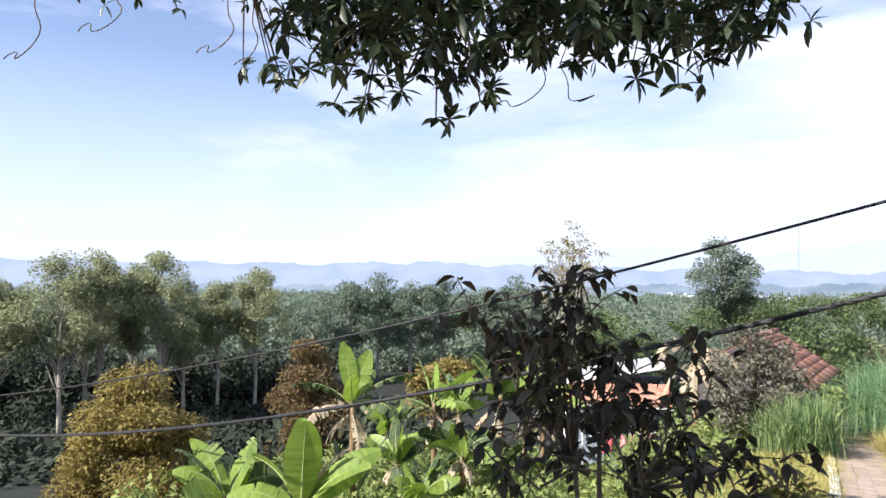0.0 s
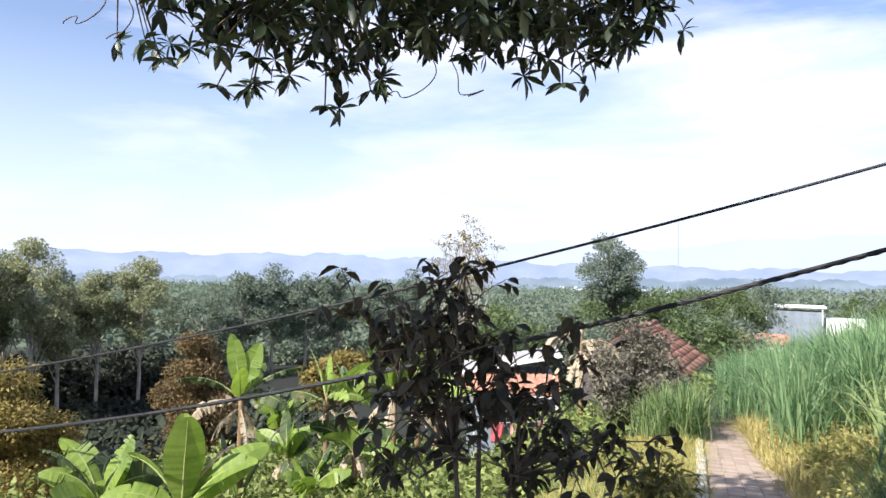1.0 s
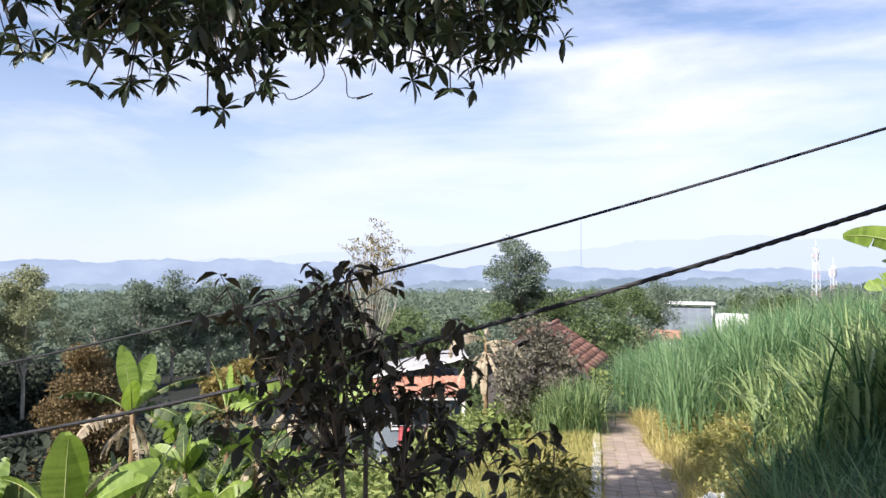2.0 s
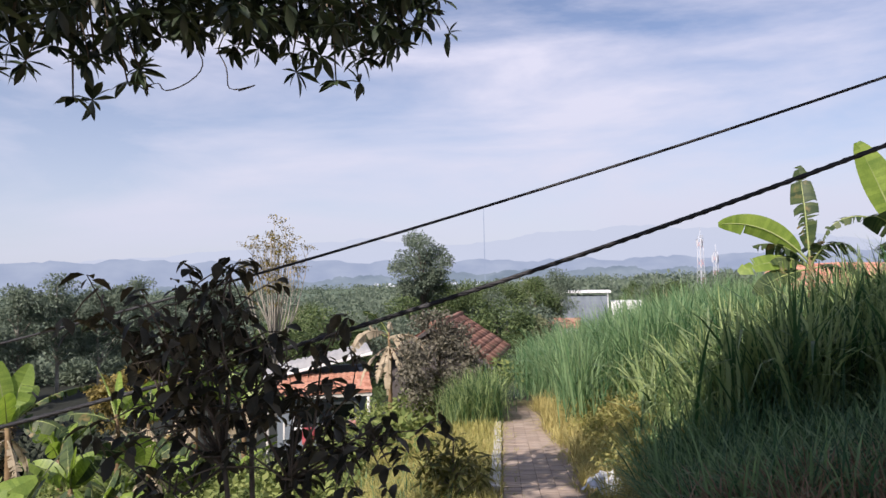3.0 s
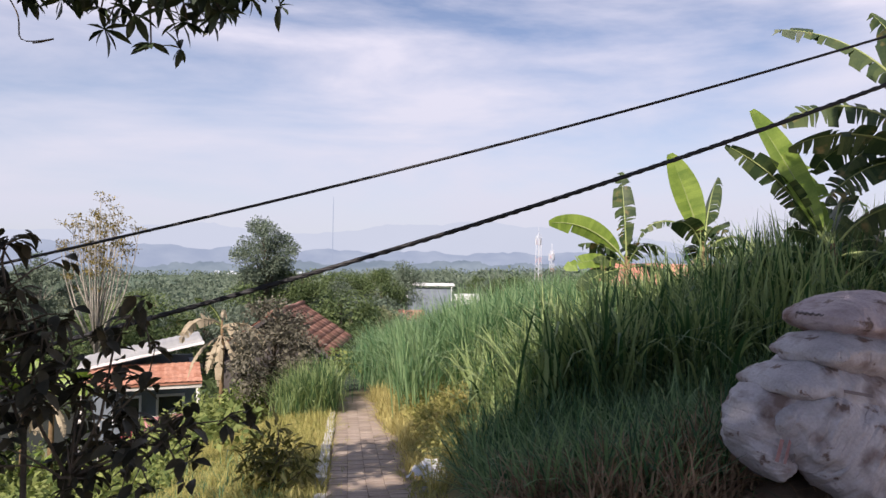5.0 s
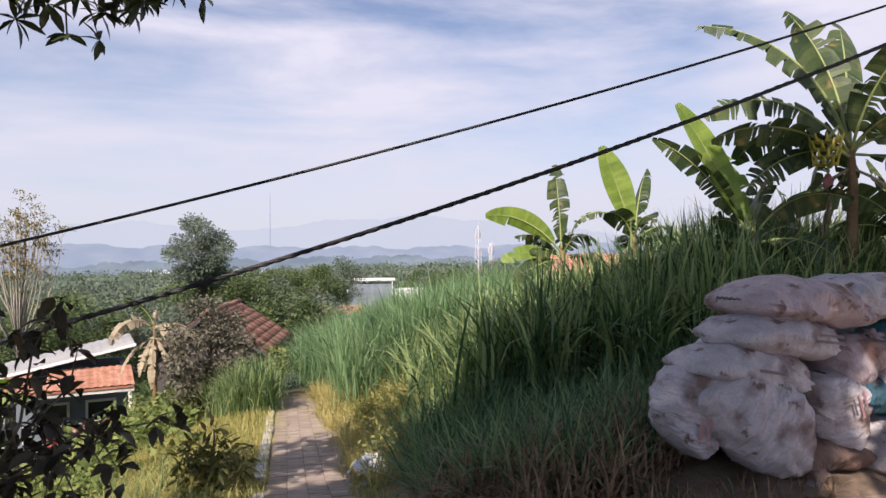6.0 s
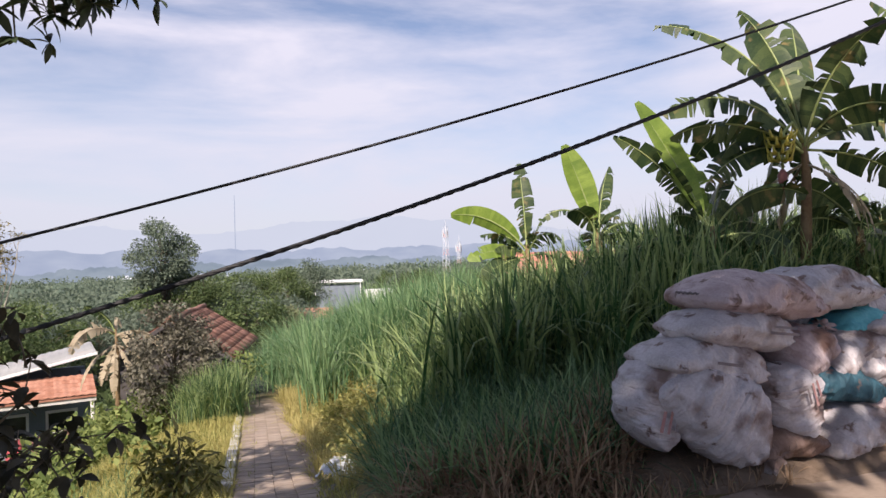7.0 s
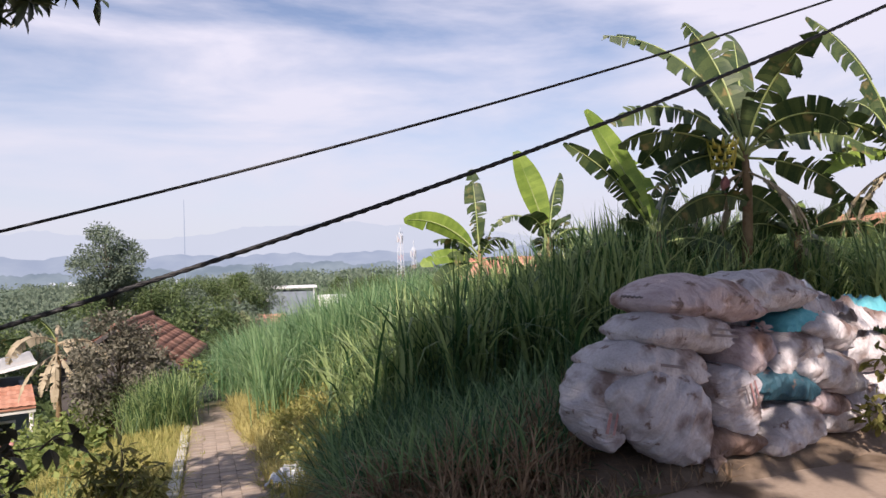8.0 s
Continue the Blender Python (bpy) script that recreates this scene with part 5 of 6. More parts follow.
    while placed < 2900:
        q = np.array((rr.uniform(-6.5, 7.0), rr.uniform(-6, 3.6), rr.uniform(2.9, 10.5)))
        dist = math.hypot(q[0] - 0.5, q[1] + 0.7)
        lump = noise.noise(Vector(q) * 0.55)
        fall = (q[2] + 0.9) / 0.8
        sx, sy = q[0] + 0.86 * fall, q[1] + 0.5 * fall
        if q[2] < 1.3 + dist * 0.56 or (lump < -0.12 and sx < 7.5) or lump < -0.25 or sx > 16.5 or sx < -1.5 or sy < -1.8 or sy > 4.85 + 0.3 * min(max(0, sx - 9.5), 2) or (sx > 4.8 and sy < 0.5 and lump < 0.5) or (5.8 < sx < 9.5 and sy < 1.15 and lump < 0.5):
            continue
        placed += 1
        rosette(q, np.array((rr.normal(0, 0.8), rr.normal(0, 0.8), rr.uniform(-0.5, 1))), 8, 0.3)
    v, f = join(*woods)
    part("trunk", mesh_of("trunk", v - foot, f, M_BARK, True), ob, "brown trunk and boughs")
    P, W = np.concatenate(P), np.concatenate(W)
    sizes = np.where(np.arange(len(P)) < n_vis, 0.142, 0.34) * rr.uniform(0.7, 1.25, len(P))
    sizes[n_thick:n_vis] *= 0.5
    ups = unit(len(P), rr) * 0.5 + np.array((0, 0, 1.0))
    rot = axes_of(W, ups)
    shapes = [mesh_of("leaf", *leaf_shape(w, d, 0.3), M_DARKLEAF, True) for w, d in ((0.33, 0.2), (0.36, 0.3), (0.30, 0.1))]
    for i in range(300):
        m = Matrix.Translation(Vector(P[i] - foot)) @ Matrix(rot[i].tolist()).to_4x4() @ Matrix.Scale(sizes[i], 4)
        part("leaf", shapes[i % 3], ob, m=m)
    v, f = scatter(leaf_shape(0.34, 0.22, 0.3), P[300:], W[300:], ups[300:], sizes[300:])
    tagged(part("leaves", mesh_of("leaves", v - foot, f, M_DARKLEAF, True), ob), kind="stuff")
    for k, (x, y, z, drop, curl) in enumerate(((-1.85, 3.3, 2.75, 0.34, 0.10), (-1.5, 3.5, 2.78, 0.12, 0.14), (-0.85, 3.6, 2.8, 0.22, 0.12), (-0.7, 3.7, 2.82, 0.28, 0.06), (1.15, 3.9, 2.72, 0.36, 0.20), (1.4, 3.85, 2.66, 0.26, -0.12))):
        u = np.linspace(0, 1, 26)
        pts = np.stack((x + curl * np.sin(u * 5.5) * u * 1.3 + 0.05 * np.sin(u * 17) * u, np.full(26, y), z + 0.3 - (drop + 0.3) * np.sin(u * 1.9) + 0.05 * np.cos(u * 15) * u), 1)
        part("tendril", mesh_of("tendril", *tube(pts - foot, 0.004, 4), M_BARK, True), ob, "thin curling tendril")


overhanging_tree()

# ---- grasses ----
def off_path(x, y):
    return x - (PATH_AT.x + (y - PATH_AT.y) * PATH_WAY.x / PATH_WAY.y)


def grass(name, label, material, x, y, lift, length, width, elev, bend, seed, segs=5):
    rr = np.random.default_rng(seed)
    n = len(x)
    z = height(x, y) + lift
    v, f = blades(np.stack((x, y, z), 1), rr.uniform(0, 6.283, n), length, width, elev, bend, segs)
    return solo(name, mesh_of(name, v, f, material), label, "grass", kind="stuff")


def reeds(name, label, material, n_clumps, per, xr, yr, keep, tall, seed, wide=0.027):
    """Clumps of tall grass: long arching blades that leave leaning culms at several heights."""
    rr = np.random.default_rng(seed)
    cx, cy = rr.uniform(*xr, n_clumps * 4), rr.uniform(*yr, n_clumps * 4)
    ok = keep(cx, cy)
    cx, cy = cx[ok][:n_clumps], cy[ok][:n_clumps]
    n = len(cx) * per
    ct = np.repeat(tall * rr.uniform(0.75, 1.15, len(cx)), per)
    x = np.repeat(cx, per) + rr.normal(0, 0.16, n)
    y = np.repeat(cy, per) + rr.normal(0, 0.16, n)
    lift = ct * 0.42 * rr.uniform(0, 1, n) ** 1.1
    length = (ct - lift) * rr.uniform(0.75, 1.25, n) * 1.08
    arch = rr.uniform(0, 1, n) ** 1.6
    return grass(name, label, material, x, y, lift, length * (1 + 0.35 * arch), wide * rr.uniform(0.4, 1.4, n), np.radians(88 - 34 * arch * rr.uniform(0.4, 1, n) - rr.uniform(0, 8, n)), np.radians(6 + 125 * arch), seed + 1)


reeds("tall_grass", "tall arching green grass lining the footpath", M_REED, 185, 62, (6, 13), (3.2, 12), lambda x, y: (off_path(x, y) > 2.0 + 0.25 * np.sin(y * 2)) & (y > 4.6 - 0.22 * x + 0.9) & (off_path(x, y) < 6.5), 1.06, 301, 0.036)
reeds("tall_grass_bank", "dark tall grass on the bank behind the sacks", M_REED, 170, 50, (6.2, 15), (1.3, 5.2), lambda x, y: (y > road_edge(x) + 1.0) & (y > 3.7 - 0.30 * (x - 5.2)) & (off_path(x, y) > 2.0), 1.36, 311, 0.036)
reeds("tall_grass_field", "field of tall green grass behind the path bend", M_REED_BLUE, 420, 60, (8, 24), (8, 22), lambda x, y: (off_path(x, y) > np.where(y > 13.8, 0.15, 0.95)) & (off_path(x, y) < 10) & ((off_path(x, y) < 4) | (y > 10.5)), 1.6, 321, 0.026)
reeds("grass_clump", "bright clump of tall grass at the path bend", M_REED, 20, 150, (7.5, 8.8), (11.0, 13.2), lambda x, y: (off_path(x, y) < -0.75), 1.0, 331, 0.017)
reeds("tall_grass_ridge", "sunlit tall grass along the top of the bank", M_REED, 190, 46, (12, 24), (-2.5, 4), lambda x, y: (y > -0.6) | (x > 16), 1.75, 341, 0.034)


def verge(name, label, material, n, o0, o1, s0, s1, clump, leaf, per, lift, seed):
    """Small-leaved weeds in clumps along a strip beside the path."""
    rr = np.random.default_rng(seed)
    o, t = rr.uniform(o0, o1, n), rr.uniform(s0, s1, n)
    c = np.stack((PATH_AT.x + PATH_WAY.x * t + path_n.x * o, PATH_AT.y + PATH_WAY.y * t + path_n.y * o), 1)
    P = np.repeat(np.column_stack((c, height(c[:, 0], c[:, 1]) + lift * rr.uniform(0.1, 1, n))), per, 0)
    d = unit(n * per, rr) * (rr.uniform(0, 1, n * per) ** 0.45)[:, None]
    P = P + d * np.repeat(clump * rr.uniform(0.6, 1.4, n), per)[:, None]
    P[:, 2] = np.maximum(P[:, 2], height(P[:, 0], P[:, 1]) + 0.02)
    v, f = scatter(chip_shape(0.4), P, d + unit(len(P), rr) * 0.8, unit(len(P), rr) + np.array((0, 0, 1.2)), leaf * rr.uniform(0.5, 1.5, len(P)))
    solo(name, mesh_of(name, v, f, material), label, "weeds", kind="stuff")


verge("verge_weeds", "yellowing small-leaved weeds heaped beside the path", M_LAWN, 420, 0.72, 2.1, -0.6, 7.5, 0.16, 0.06, 70, 0.38, 351)
verge("verge_straw", "dry straw-coloured weeds beside the path", M_DRY, 260, 0.66, 2.2, -0.8, 7.5, 0.15, 0.055, 60, 0.30, 352)
verge("lawn_weeds", "low yellow-green weeds on the lawn beside the kerb", M_LAWN, 240, -3.0, -0.85, -2.0, 7.0, 0.12, 0.045, 50, 0.10, 353)
rr = np.random.default_rng(50)


def patch(n, xr, yr, keep):
    x, y = rr.uniform(*xr, n * 3), rr.uniform(*yr, n * 3)
    ok = keep(x, y)
    return x[ok][:n], y[ok][:n]


def simple(name, label, material, n, xr, yr, keep, tall, width, seed, lo=40):
    x, y = patch(n, xr, yr, keep)
    k = len(x)
    patchy = 0.55 + 0.75 * np.array([noise.noise((a * 0.9, b * 0.9, seed)) * 0.5 + 0.5 for a, b in zip(x, y)])
    return grass(name, label, material, x, y, 0 * x, tall * patchy * rr.uniform(0.5, 1.3, k), width * rr.uniform(0.6, 1.4, k), np.radians(rr.uniform(lo, 90, k)), np.radians(rr.uniform(10, 110, k)), seed)


simple("dry_grass", "dry yellow grass along the edge of the path", M_DRY, 15000, (4.8, 12), (4.2, 14), lambda x, y: ((x - 5.38) ** 2 + (y - 4.88) ** 2 > 0.10) & (off_path(x, y) > 0.52 - 0.16 * sstep(6.5, 9.5, y) + 0.10 * np.sin(y * 3.1) * np.sin(y * 1.3 + 1)) & (off_path(x, y) < 2.5 + 0.3 * np.sin(y * 1.7)), 0.42, 0.012, 61, lo=25)
simple("short_dry_grass", "short yellow-green grass beside the kerb", M_LAWN, 15000, (1.5, 8.6), (4.4, 13.5), lambda x, y: (off_path(x, y) < -0.62) & (off_path(x, y) > -4.2), 0.26, 0.010, 62)
simple("dry_turf", "patches of dry straw-coloured turf", M_DRY, 9000, (1.5, 8.6), (4.4, 13.5), lambda x, y: (off_path(x, y) < -0.60) & (off_path(x, y) > -3.6), 0.17, 0.010, 63)
simple("bank_weeds", "dark arching weeds at the foot of the tall grass", M_WEED, 17000, (4.0, 10), (1.4, 5.6), lambda x, y: (y > road_edge(x) + 0.35) & (off_path(x, y) > 0.85 + 0.25 * sstep(3.5, 5, y)) & (y < 6.2 - 0.2 * x + 0.6), 0.66, 0.015, 64, lo=25)
simple("path_edge_weeds", "small weeds creeping over the path edges", M_LAWN, 9000, (3.0, 10), (2.4, 13.5), lambda x, y: (np.abs(np.abs(off_path(x, y)) - 0.54) < 0.07 + 0.16 * np.abs(np.sin(y * 2.3 + np.sign(off_path(x, y))))), 0.12, 0.010, 65)
simple("slope_grass", "green grass on the slope below the lane", M_WEED, 9000, (-5, 5), (2.6, 12), lambda x, y: off_path(x, y) < -1.2, 0.34, 0.011, 66)
simple("dead_grass", "brown withered grass beside the sack pile", M_STRAW, 4200, (3.9, 6.4), (1.25, 3.0), lambda x, y: (y > road_edge(x) + 0.15) & (y < road_edge(x) + 1.15), 0.55, 0.012, 68, lo=20)
simple("lane_edge_weeds", "small green weeds on the edge of the lane", M_WEED, 2200, (3.0, 9), (0.0, 2.8), lambda x, y: (y > road_edge(x) - 0.02) & (y < road_edge(x) + 0.5), 0.16, 0.014, 69, lo=15)
simple("straw_litter", "brown dry straw and leaf litter along the lane edge", M_STRAW, 5200, (3.2, 9.5), (-0.4, 2.6), lambda x, y: (np.abs(y - road_edge(x) - 0.12) < 0.42 * (0.4 + 0.6 * np.sin(x * 3.3) ** 2)), 0.20, 0.009, 67, lo=2)

# ---- sacks ----
PILE_AT, PILE_WAY = Vector((4.75, 1.05)), Vector((0.87, -0.5)).normalized()


def sack(label, s, z, across, tall, deep, tilt, turn, material, seed, back=0.0, tie=1, prints=None):
    """A filled woven sack that sags and wrinkles, with a gathered end; s runs along the pile, z is its middle."""
    rr = np.random.default_rng(seed)
    c = PILE_AT + PILE_WAY * s + Vector((0.5, 0.87)) * back
    heading = math.degrees(math.atan2(PILE_WAY.y, PILE_WAY.x)) + turn
    ob = new("sack")
    ob.matrix_basis = pose(c.x, c.y, z, 0, 0, heading) @ pose(0, 0, 0, 0, tilt, 0)
    tagged(ob, label, "sack", "pile of filled sacks")
    nu, nv = 84, 56
    vs = []
    off = Vector((seed * 3.1, seed * 1.7, 0))
    ear = rr.uniform(0.06, 0.12)
    for i in range(nu + 1):
        u = -1 + 2 * i / nu
        flat = max(0.0, 1 - abs(u) ** 2.4) ** 0.62
        wide = max(0.0, 1 - abs(u) ** 9) ** 0.3 * (1 - 0.10 * abs(u) ** 2) + ear * max(0.0, abs(u) - 0.85) / 0.15
        pleat = 0.0
        if tie and u > 0.2:
            g = (u - 0.2) / 0.8
            neck = 1 - 0.80 * g ** 2.2
            wide, flat = wide * neck + 0.10 * g ** 4, max(flat, 0.25 * g) * (1 - 0.45 * g ** 2)
            pleat = 0.13 * g ** 1.1
        for j in range(nv):
            a = 2 * math.pi * j / nv
            ca, sa = math.cos(a), math.sin(a)
            y = math.copysign(abs(ca) ** 0.8, ca) * wide
            q = math.copysign(abs(sa) ** 0.85, sa) * max(flat, 0.03)
            d = Vector((u * 1.6, y, q))
            k = 1 + 0.15 * noise.noise(d * 1.5 + off) + 0.05 * noise.noise(d * 4.2 + off)
            fold = 1 - min(1.0, abs(noise.noise(Vector((u * 2.6, y * 1.3, q * 1.3)) + off * 1.3)) * 5)
            fine = 1 - min(1.0, abs(noise.noise(Vector((u * 9, y * 2.4, q * 2.4)) - off)) * 3.5)
            wr = 0.055 * fold + (0.018 + 0.04 * abs(u) ** 2) * fine + pleat * math.sin(a * 11 + 3 * noise.noise(d * 1.2 + off)) * 0.9
            vs.append(((u * across / 2) * (1 + 0.05 * noise.noise(d * 2 + off)), y * deep / 2 * (k + wr), q * tall / 2 * (k + wr) * (1 if q > 0 else 0.92)))
    fs = [(i * nv + j, (i + 1) * nv + j, (i + 1) * nv + (j + 1) % nv, i * nv + (j + 1) % nv) for i in range(nu) for j in range(nv)]
    fs += [tuple(range(nv)), tuple(nu * nv + j for j in reversed(range(nv)))]
    vs = [(x, y, zz - 0.16 * tall * (2 * x / across) ** 2 + 0.05 * tall + 0.06 * tall * noise.noise(Vector((x * 4, y * 2, seed)))) for x, y, zz in vs]
    part("body", mesh_of("body", vs, fs, material, True), ob)
    if tie:
        vs, n = [], 22
        for ring, (px, rad) in enumerate(((0.49, 0.10), (0.53, 0.08), (0.60, 0.17))):
            for j in range(n):
                a = 2 * math.pi * j / n
                k = 1 + (0.35 if ring == 2 else 0.12) * math.sin(a * 7 + seed) + rr.normal(0, 0.06)
                vs.append((px * across + rr.normal(0, 0.008), math.cos(a) * rad * deep * k, math.sin(a) * rad * tall * k - (0.05 * tall if ring == 2 else 0)))
        fs = [(i * n + j, (i + 1) * n + j, (i + 1) * n + (j + 1) % n, i * n + (j + 1) % n) for i in range(2) for j in range(n)]
        part("gathered_end", mesh_of("gathered_end", vs, fs, material, True), ob)
        part("tie_string", mesh_of("tie_string", *tube([(0.53 * across, math.cos(a) * 0.095 * deep, math.sin(a) * 0.095 * tall) for a in np.linspace(0, 6.283, 15)], 0.006, 5), M_INK_DK, True), ob)
    else:
        for end in (-1, 1):
            part("stitched_seam", mesh_of("stitched_seam", *tube([(end * across * (0.497 - 0.01 * abs(q)), q * deep * 0.17, -0.02 * tall + 0.006 * math.sin(q * 60)) for q in np.linspace(-1, 1, 15)], 0.007, 5), M_INK_DK, True), ob)
    for k, (px, pz, w, h, m) in enumerate(prints or ()):
        g = 8
        pv = []
        for b in range(2):
            for a in range(g + 1):
                xx, zz = px - w / 2 + w * a / g, pz + (b - 0.5) * h
                u = 2 * xx
                prof = max(0.0, 1 - abs(u) ** 2.4) ** 0.62
                q = min(0.98, abs(2 * zz) / max(prof, 0.1))
                yy = -(1 - q ** 2.35) ** 0.4 * deep / 2 * 1.10 - 0.012
                pv.append((xx * across, yy, zz * tall))
        part("print_bar", mesh_of("print_bar", pv, [(i, i + 1, g + 2 + i, g + 1 + i) for i in range(g)], m, True), ob)
    return ob


INK = ((-0.16, 0.14, 0.22, 0.045, M_INK), (-0.12, 0.04, 0.3, 0.04, M_INK), (-0.14, -0.07, 0.2, 0.035, M_INK_DK))
sack("big bulging white woven sack at the front of the pile", 0.37, 0.12, 0.86, 0.56, 0.58, 36, -16, M_SACK, 1, -0.06)
sack("upright white woven sack with faint print at the pile's end", 0.06, 0.20, 0.58, 0.44, 0.46, -76, -4, M_SACK, 2, 0.10, 0, INK)
sack("dirty white woven sack lying on others", 0.44, 0.41, 0.92, 0.30, 0.62, 10, 0, M_SACK, 3, 0.08, 1, ((-0.1, 0.1, 0.2, 0.06, M_INK_DK),))
sack("long white woven sack in the upper layer", 0.66, 0.61, 0.92, 0.29, 0.6, 7, 3, M_SACK, 4, 0.08, 1, ((0.12, 0.05, 0.26, 0.06, M_INK_DK), (0.14, 0.18, 0.2, 0.05, M_INK_DK)))
sack("pinkish woven sack on top of the pile", 0.84, 0.81, 0.98, 0.31, 0.66, 7, 2, M_SACK_PINK, 5, 0.14, 0)
sack("wide dusty sack on top of the pile", 1.36, 0.82, 0.96, 0.33, 0.66, -6, -4, M_SACK, 6, 0.18, 0)
sack("leaning white sack with faded printed bars", 1.00, 0.15, 0.52, 0.46, 0.44, 72, 4, M_SACK, 7, 0.0, 0, INK)
sack("muddy brown sack at the foot of the pile", 0.92, -0.13, 0.66, 0.22, 0.5, 2, 6, M_SACK_BROWN, 8, 0.02, 0)
sack("dark teal woven sack in the pile", 1.40, 0.21, 0.70, 0.27, 0.52, 9, -2, M_SACK_TEAL, 9, 0.05, 0)
sack("white woven sack at the foot of the pile", 1.48, -0.08, 0.66, 0.32, 0.54, -14, 4, M_SACK, 10, -0.02, 1)
sack("small grey-white sack in the pile", 1.54, 0.42, 0.56, 0.29, 0.48, -24, 0, M_SACK, 11, 0.05, 0, ((0.0, 0.1, 0.25, 0.06, M_INK_DK),))
sack("small slumped sack in the pile", 1.20, 0.44, 0.48, 0.34, 0.48, -38, 0, M_SACK_PINK, 12, 0.06, 1)
sack("bright blue plastic sack in the pile", 1.70, 0.63, 0.46, 0.17, 0.42, -16, 0, M_SACK_BLUE, 13, 0.10, 0)
sack("clean white sack lying in the pile", 1.92, 0.53, 0.58, 0.27, 0.48, 17, 0, M_SACK, 14, 0.04, 1)
sack("bright white sack lying in the pile", 1.86, 0.26, 0.72, 0.33, 0.52, 15, 0, M_SACK, 15, 0.03, 0)
sack("small pinkish sack low in the pile", 1.88, 0.03, 0.50, 0.24, 0.44, 10, 0, M_SACK_PINK, 16, 0.08, 0)
sack("white sack at the lower corner of the pile", 2.10, -0.13, 0.70, 0.25, 0.48, 6, 8, M_SACK, 17, 0.14, 0)
sack("grey-white sack at the far side of the pile", 2.45, 0.34, 0.74, 0.36, 0.54, 10, 0, M_SACK, 18, 0.15, 1)
sack("dusty sack at the far side of the pile", 2.52, -0.03, 0.78, 0.42, 0.54, 5, 0, M_SACK, 19, 0.14, 0)
for i, (s, z, a, mm) in enumerate(((0.62, 0.06, 0.8, M_SACK), (1.2, 0.06, 0.9, M_SACK_BROWN), (1.9, 0.06, 0.9, M_SACK), (0.8, 0.40, 0.9, M_SACK), (1.5, 0.42, 0.9, M_SACK_BROWN), (2.2, 0.40, 0.8, M_SACK), (1.2, 0.66, 0.9, M_SACK), (1.9, 0.66, 0.8, M_SACK))):
    sack("half-hidden sack at the back of the pile", s, z, a, 0.40, 0.5, 3, 2, mm, 30 + i, 0.48, 0)


def bare_soil():
    """A low spread of soil under the pile, on which its lowest sacks lie."""
    vs, fs, n, m = [], [], 44, 12
    for i in range(n):
        a = 6.2832 * i / n
        for j in range(m + 1):
            q = j / m
            px, py = 1.35 + 1.75 * q * math.cos(a), 0.25 + 0.62 * q * math.sin(a)
            w = PILE_AT + PILE_WAY * px + Vector((0.5, 0.87)) * py
            vs.append((w.x, w.y, -0.33 + 0.13 * (1 - q ** 3) + 0.03 * noise.noise(Vector((w.x * 5, w.y * 5, 0)))))
    for i in range(n):
        for j in range(m):
            fs.append((i * (m + 1) + j, i * (m + 1) + j + 1, ((i + 1) % n) * (m + 1) + j + 1, ((i + 1) % n) * (m + 1) + j))
    solo("bare_soil", mesh_of("bare_soil", vs, fs, M_MUD, True), "low spread of brown soil under the sacks", "soil")


bare_soil()


def rag(name, label, s, z, w, d, material, seed, back=0.2):
    c = PILE_AT + PILE_WAY * s + Vector((0.5, 0.87)) * back
    n, vs = 22, []
    for i in range(n + 1):
        for j in range(n + 1):
            a, b = i / n - 0.5, j / n - 0.5
            q = Vector((a * 5, b * 5, seed))
            vs.append((a * w + 0.03 * noise.noise(q * 1.6), b * d + 0.03 * noise.noise(q * 1.9), 0.11 * noise.noise(q) + 0.05 * noise.noise(q * 2.6) + 0.05 - 0.5 * max(0, abs(b) - 0.3) - 0.35 * max(0, abs(a) - 0.36)))
    k = len(vs)
    fs = [(i * (n + 1) + j, (i + 1) * (n + 1) + j, (i + 1) * (n + 1) + j + 1, i * (n + 1) + j + 1) for i in range(n) for j in range(n)]
    vs2 = [(x, y, zz - 0.008) for x, y, zz in vs]
    fs = fs + [tuple(k + q for q in reversed(p)) for p in fs]
    solo(name, mesh_of(name, vs + vs2, fs, material, True), label, "sack", m=pose(c.x, c.y, z, 0, 0, -30))


rag("empty_sack", "crumpled empty white sack on top of the pile", 1.62, 0.86, 0.55, 0.5, M_LITTER, 2.2, 0.2)
rag("empty_sack", "crumpled empty sack hanging over the pile", 1.98, 0.72, 0.5, 0.5, M_SACK, 5.1, 0.12)
rag("empty_sack", "rumpled grey sack sheet at the end of the pile", 2.35, 0.60, 0.6, 0.6, M_SACK, 8.4, 0.15)
rag("plastic_sheet", "blue plastic sheet at the end of the pile", 2.65, 0.66, 0.6, 0.5, M_SACK_BLUE, 3.3, 0.3)

tree("leafy_shrub", "dark small-leaved shrub at the end of the sack pile", (6.3, -0.46, -0.32), 0.85, (0.26, 0.75), 16, 40, 0.075, M_OLIVE, M_BARK, 0.02, 36, low=0.02, clump_r=0.40, shape=leaf_shape(0.5), flat=1.0)

# ---- small things ----
rag("plastic_bag", "crumpled white plastic bag lying beside the path", 0, 0, 0.42, 0.34, M_LITTER, 6.6)
bag = bpy.data.objects["plastic_bag"]
bag.matrix_basis = pose(5.45, 4.99, gz(5.45, 4.99) + 0.12, 8, 0, 25)
tagged(bag, category="litter")


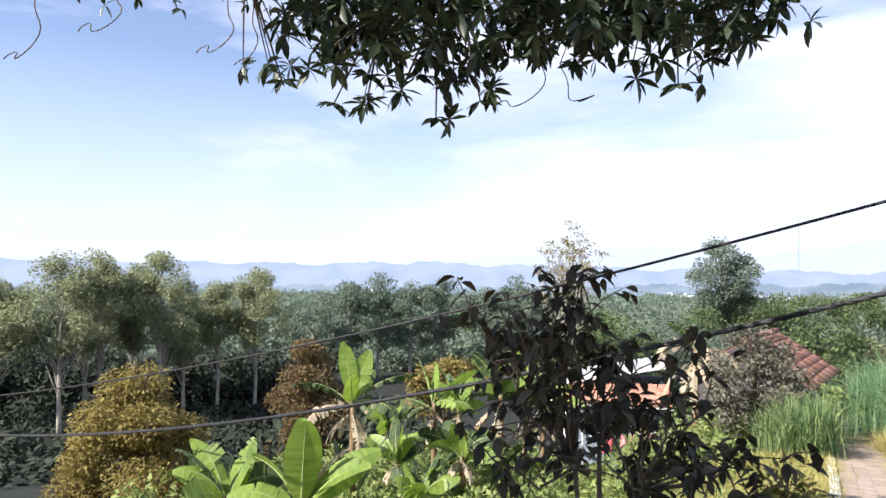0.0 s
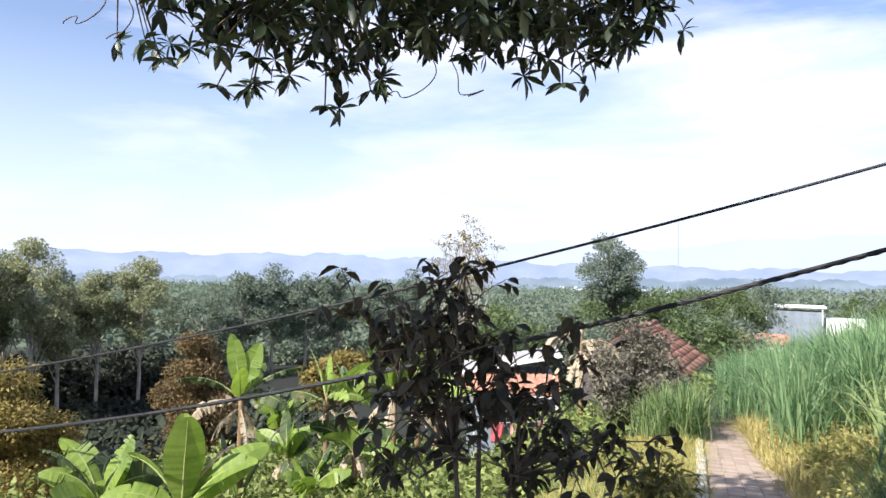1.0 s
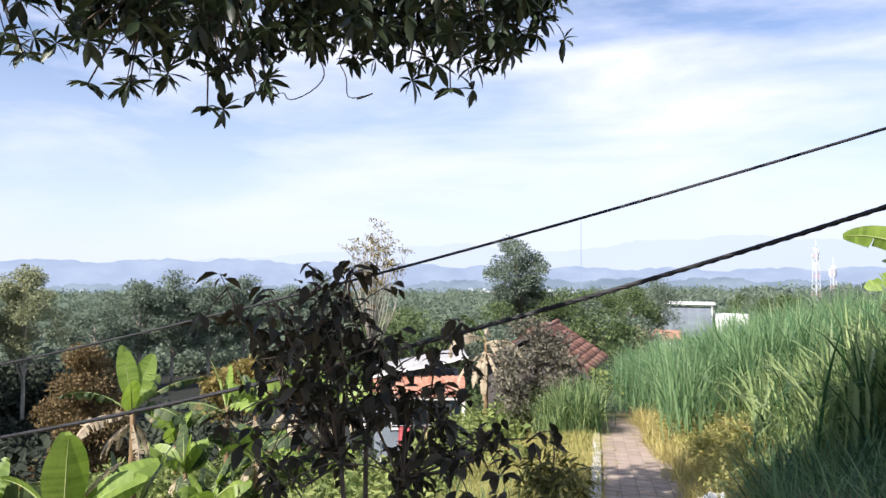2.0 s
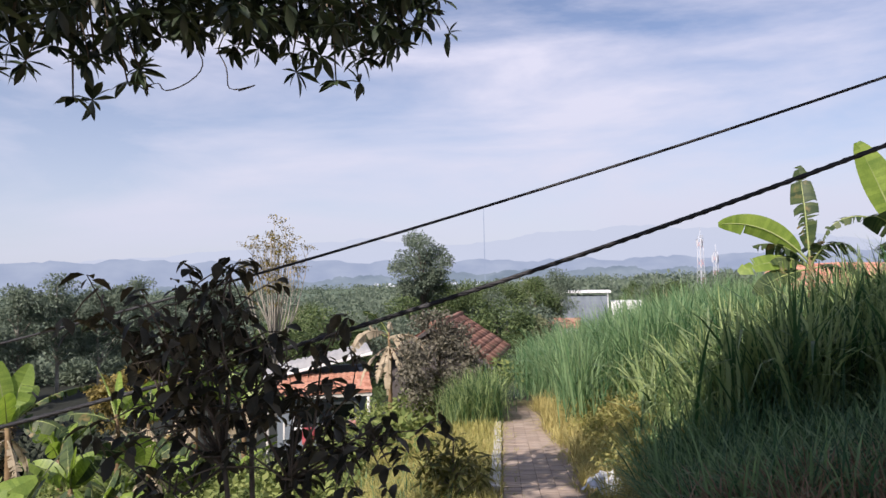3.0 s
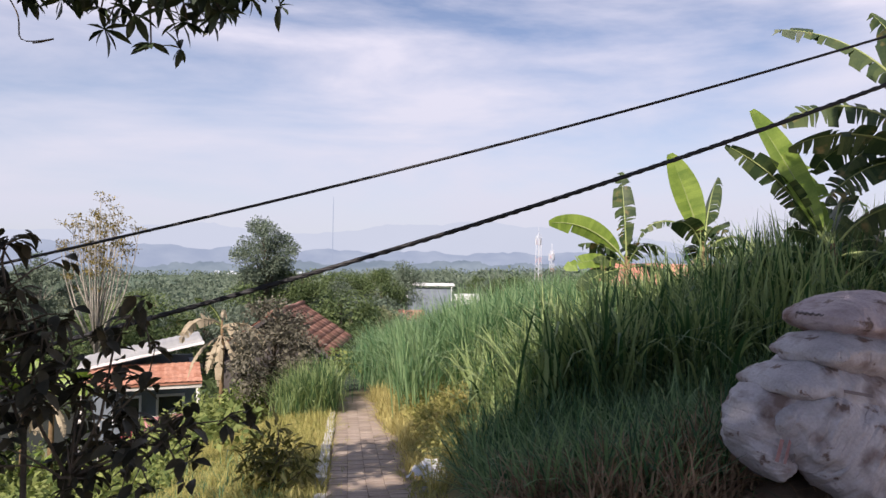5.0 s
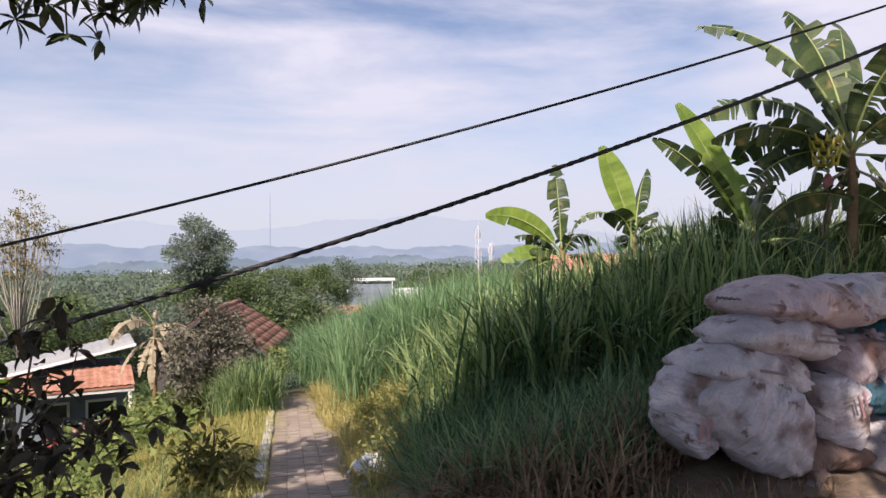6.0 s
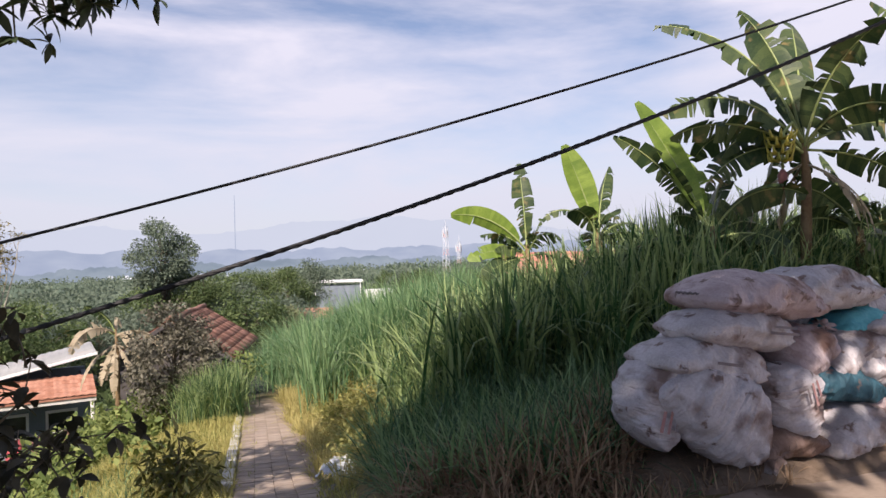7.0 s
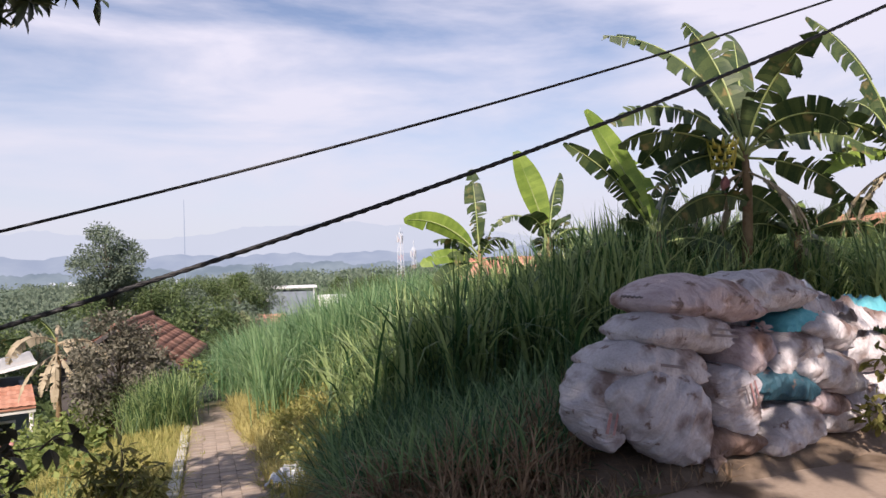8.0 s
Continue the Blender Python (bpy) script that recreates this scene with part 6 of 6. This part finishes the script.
def stone(x, y, r, seed, label="rough grey stone on the bank", material=None):
    bm = bmesh.new()
    bmesh.ops.create_icosphere(bm, subdivisions=2, radius=r)
    for v in bm.verts:
        v.co *= 1 + 0.3 * noise.noise(v.co / r * 0.9 + Vector((seed, 0, 0)))
        v.co.z *= 0.65
    me = bpy.data.meshes.new("stone")
    bm.to_mesh(me)
    bm.free()
    me.materials.append(material or M_STONE)
    solo("stone", me, label, "stone", "stones on the bank", m=pose(x, y, gz(x, y) + r * 0.3))


for i, (x, y, r) in enumerate(((5.5, 2.35, 0.07), (4.9, 2.0, 0.05), (5.2, 4.1, 0.05), (4.35, 1.9, 0.04), (6.1, 3.0, 0.05), (5.0, 4.5, 0.06), (4.6, 1.35, 0.035), (4.0, 1.95, 0.04))):
    stone(x, y, r, i * 2.3)

# ---- kerb and pavers ----
kerb = tagged(thing("kerb", "pale broken kerb stones along the footpath", "kerb"), kind="structure")
kerb_me = mesh_of("kerb_stone", *box(-0.065, 0, -0.12, 0.065, 0.755, 0.085, 0.012), M_KERB)
ang = math.degrees(math.atan2(PATH_WAY.y, PATH_WAY.x)) - 90
for i, s in enumerate(np.arange(-2.4, 7.6, 0.765)):
    if i == 2:
        continue
    c = PATH_AT + PATH_WAY * s - path_n * 0.60
    c2 = c + PATH_WAY * 0.75
    pit = math.degrees(math.atan2(gz(c2.x, c2.y) - gz(c.x, c.y), 0.75))
    part("kerb_stone", kerb_me, kerb, m=pose(c.x, c.y, gz(c.x, c.y) + 0.03, 0, 0, ang + rr.normal(0, 1.2)) @ pose(0, 0, 0, pit, rr.normal(0, 2)))
paver_me = mesh_of("paver", *box(-0.0995, -0.0485, -0.03, 0.0995, 0.0485, 0.012, 0.003), M_PAVER)
rest, count = [], 0
for i, s in enumerate(np.arange(-3.6, 8.4, 0.1035)):
    for k in range(5):
        c = PATH_AT + PATH_WAY * s + path_n * (-0.406 + 0.203 * k)
        cz = PATH_AT + PATH_WAY * s
        slope = math.degrees(math.atan2(gz(cz.x + PATH_WAY.x * 0.3, cz.y + PATH_WAY.y * 0.3) - gz(cz.x, cz.y), 0.3))
        m = pose(c.x, c.y, gz(cz.x, cz.y) + 0.035 + rr.normal(0, 0.0022), 0, 0, ang) @ pose(0, 0, 0, slope + rr.normal(0, 0.8), rr.normal(0, 0.8), rr.normal(0, 0.7))
        if s > -1.4 and count < 300:
            count += 1
            part("paver", paver_me, pavement, m=m)
        else:
            rest.append((np.array([(m @ q.co)[:] for q in paver_me.vertices]), [list(p.vertices) for p in paver_me.polygons]))
v, f = join(*rest)
tagged(part("pavers", mesh_of("pavers", v, f, M_PAVER), pavement), kind="stuff")
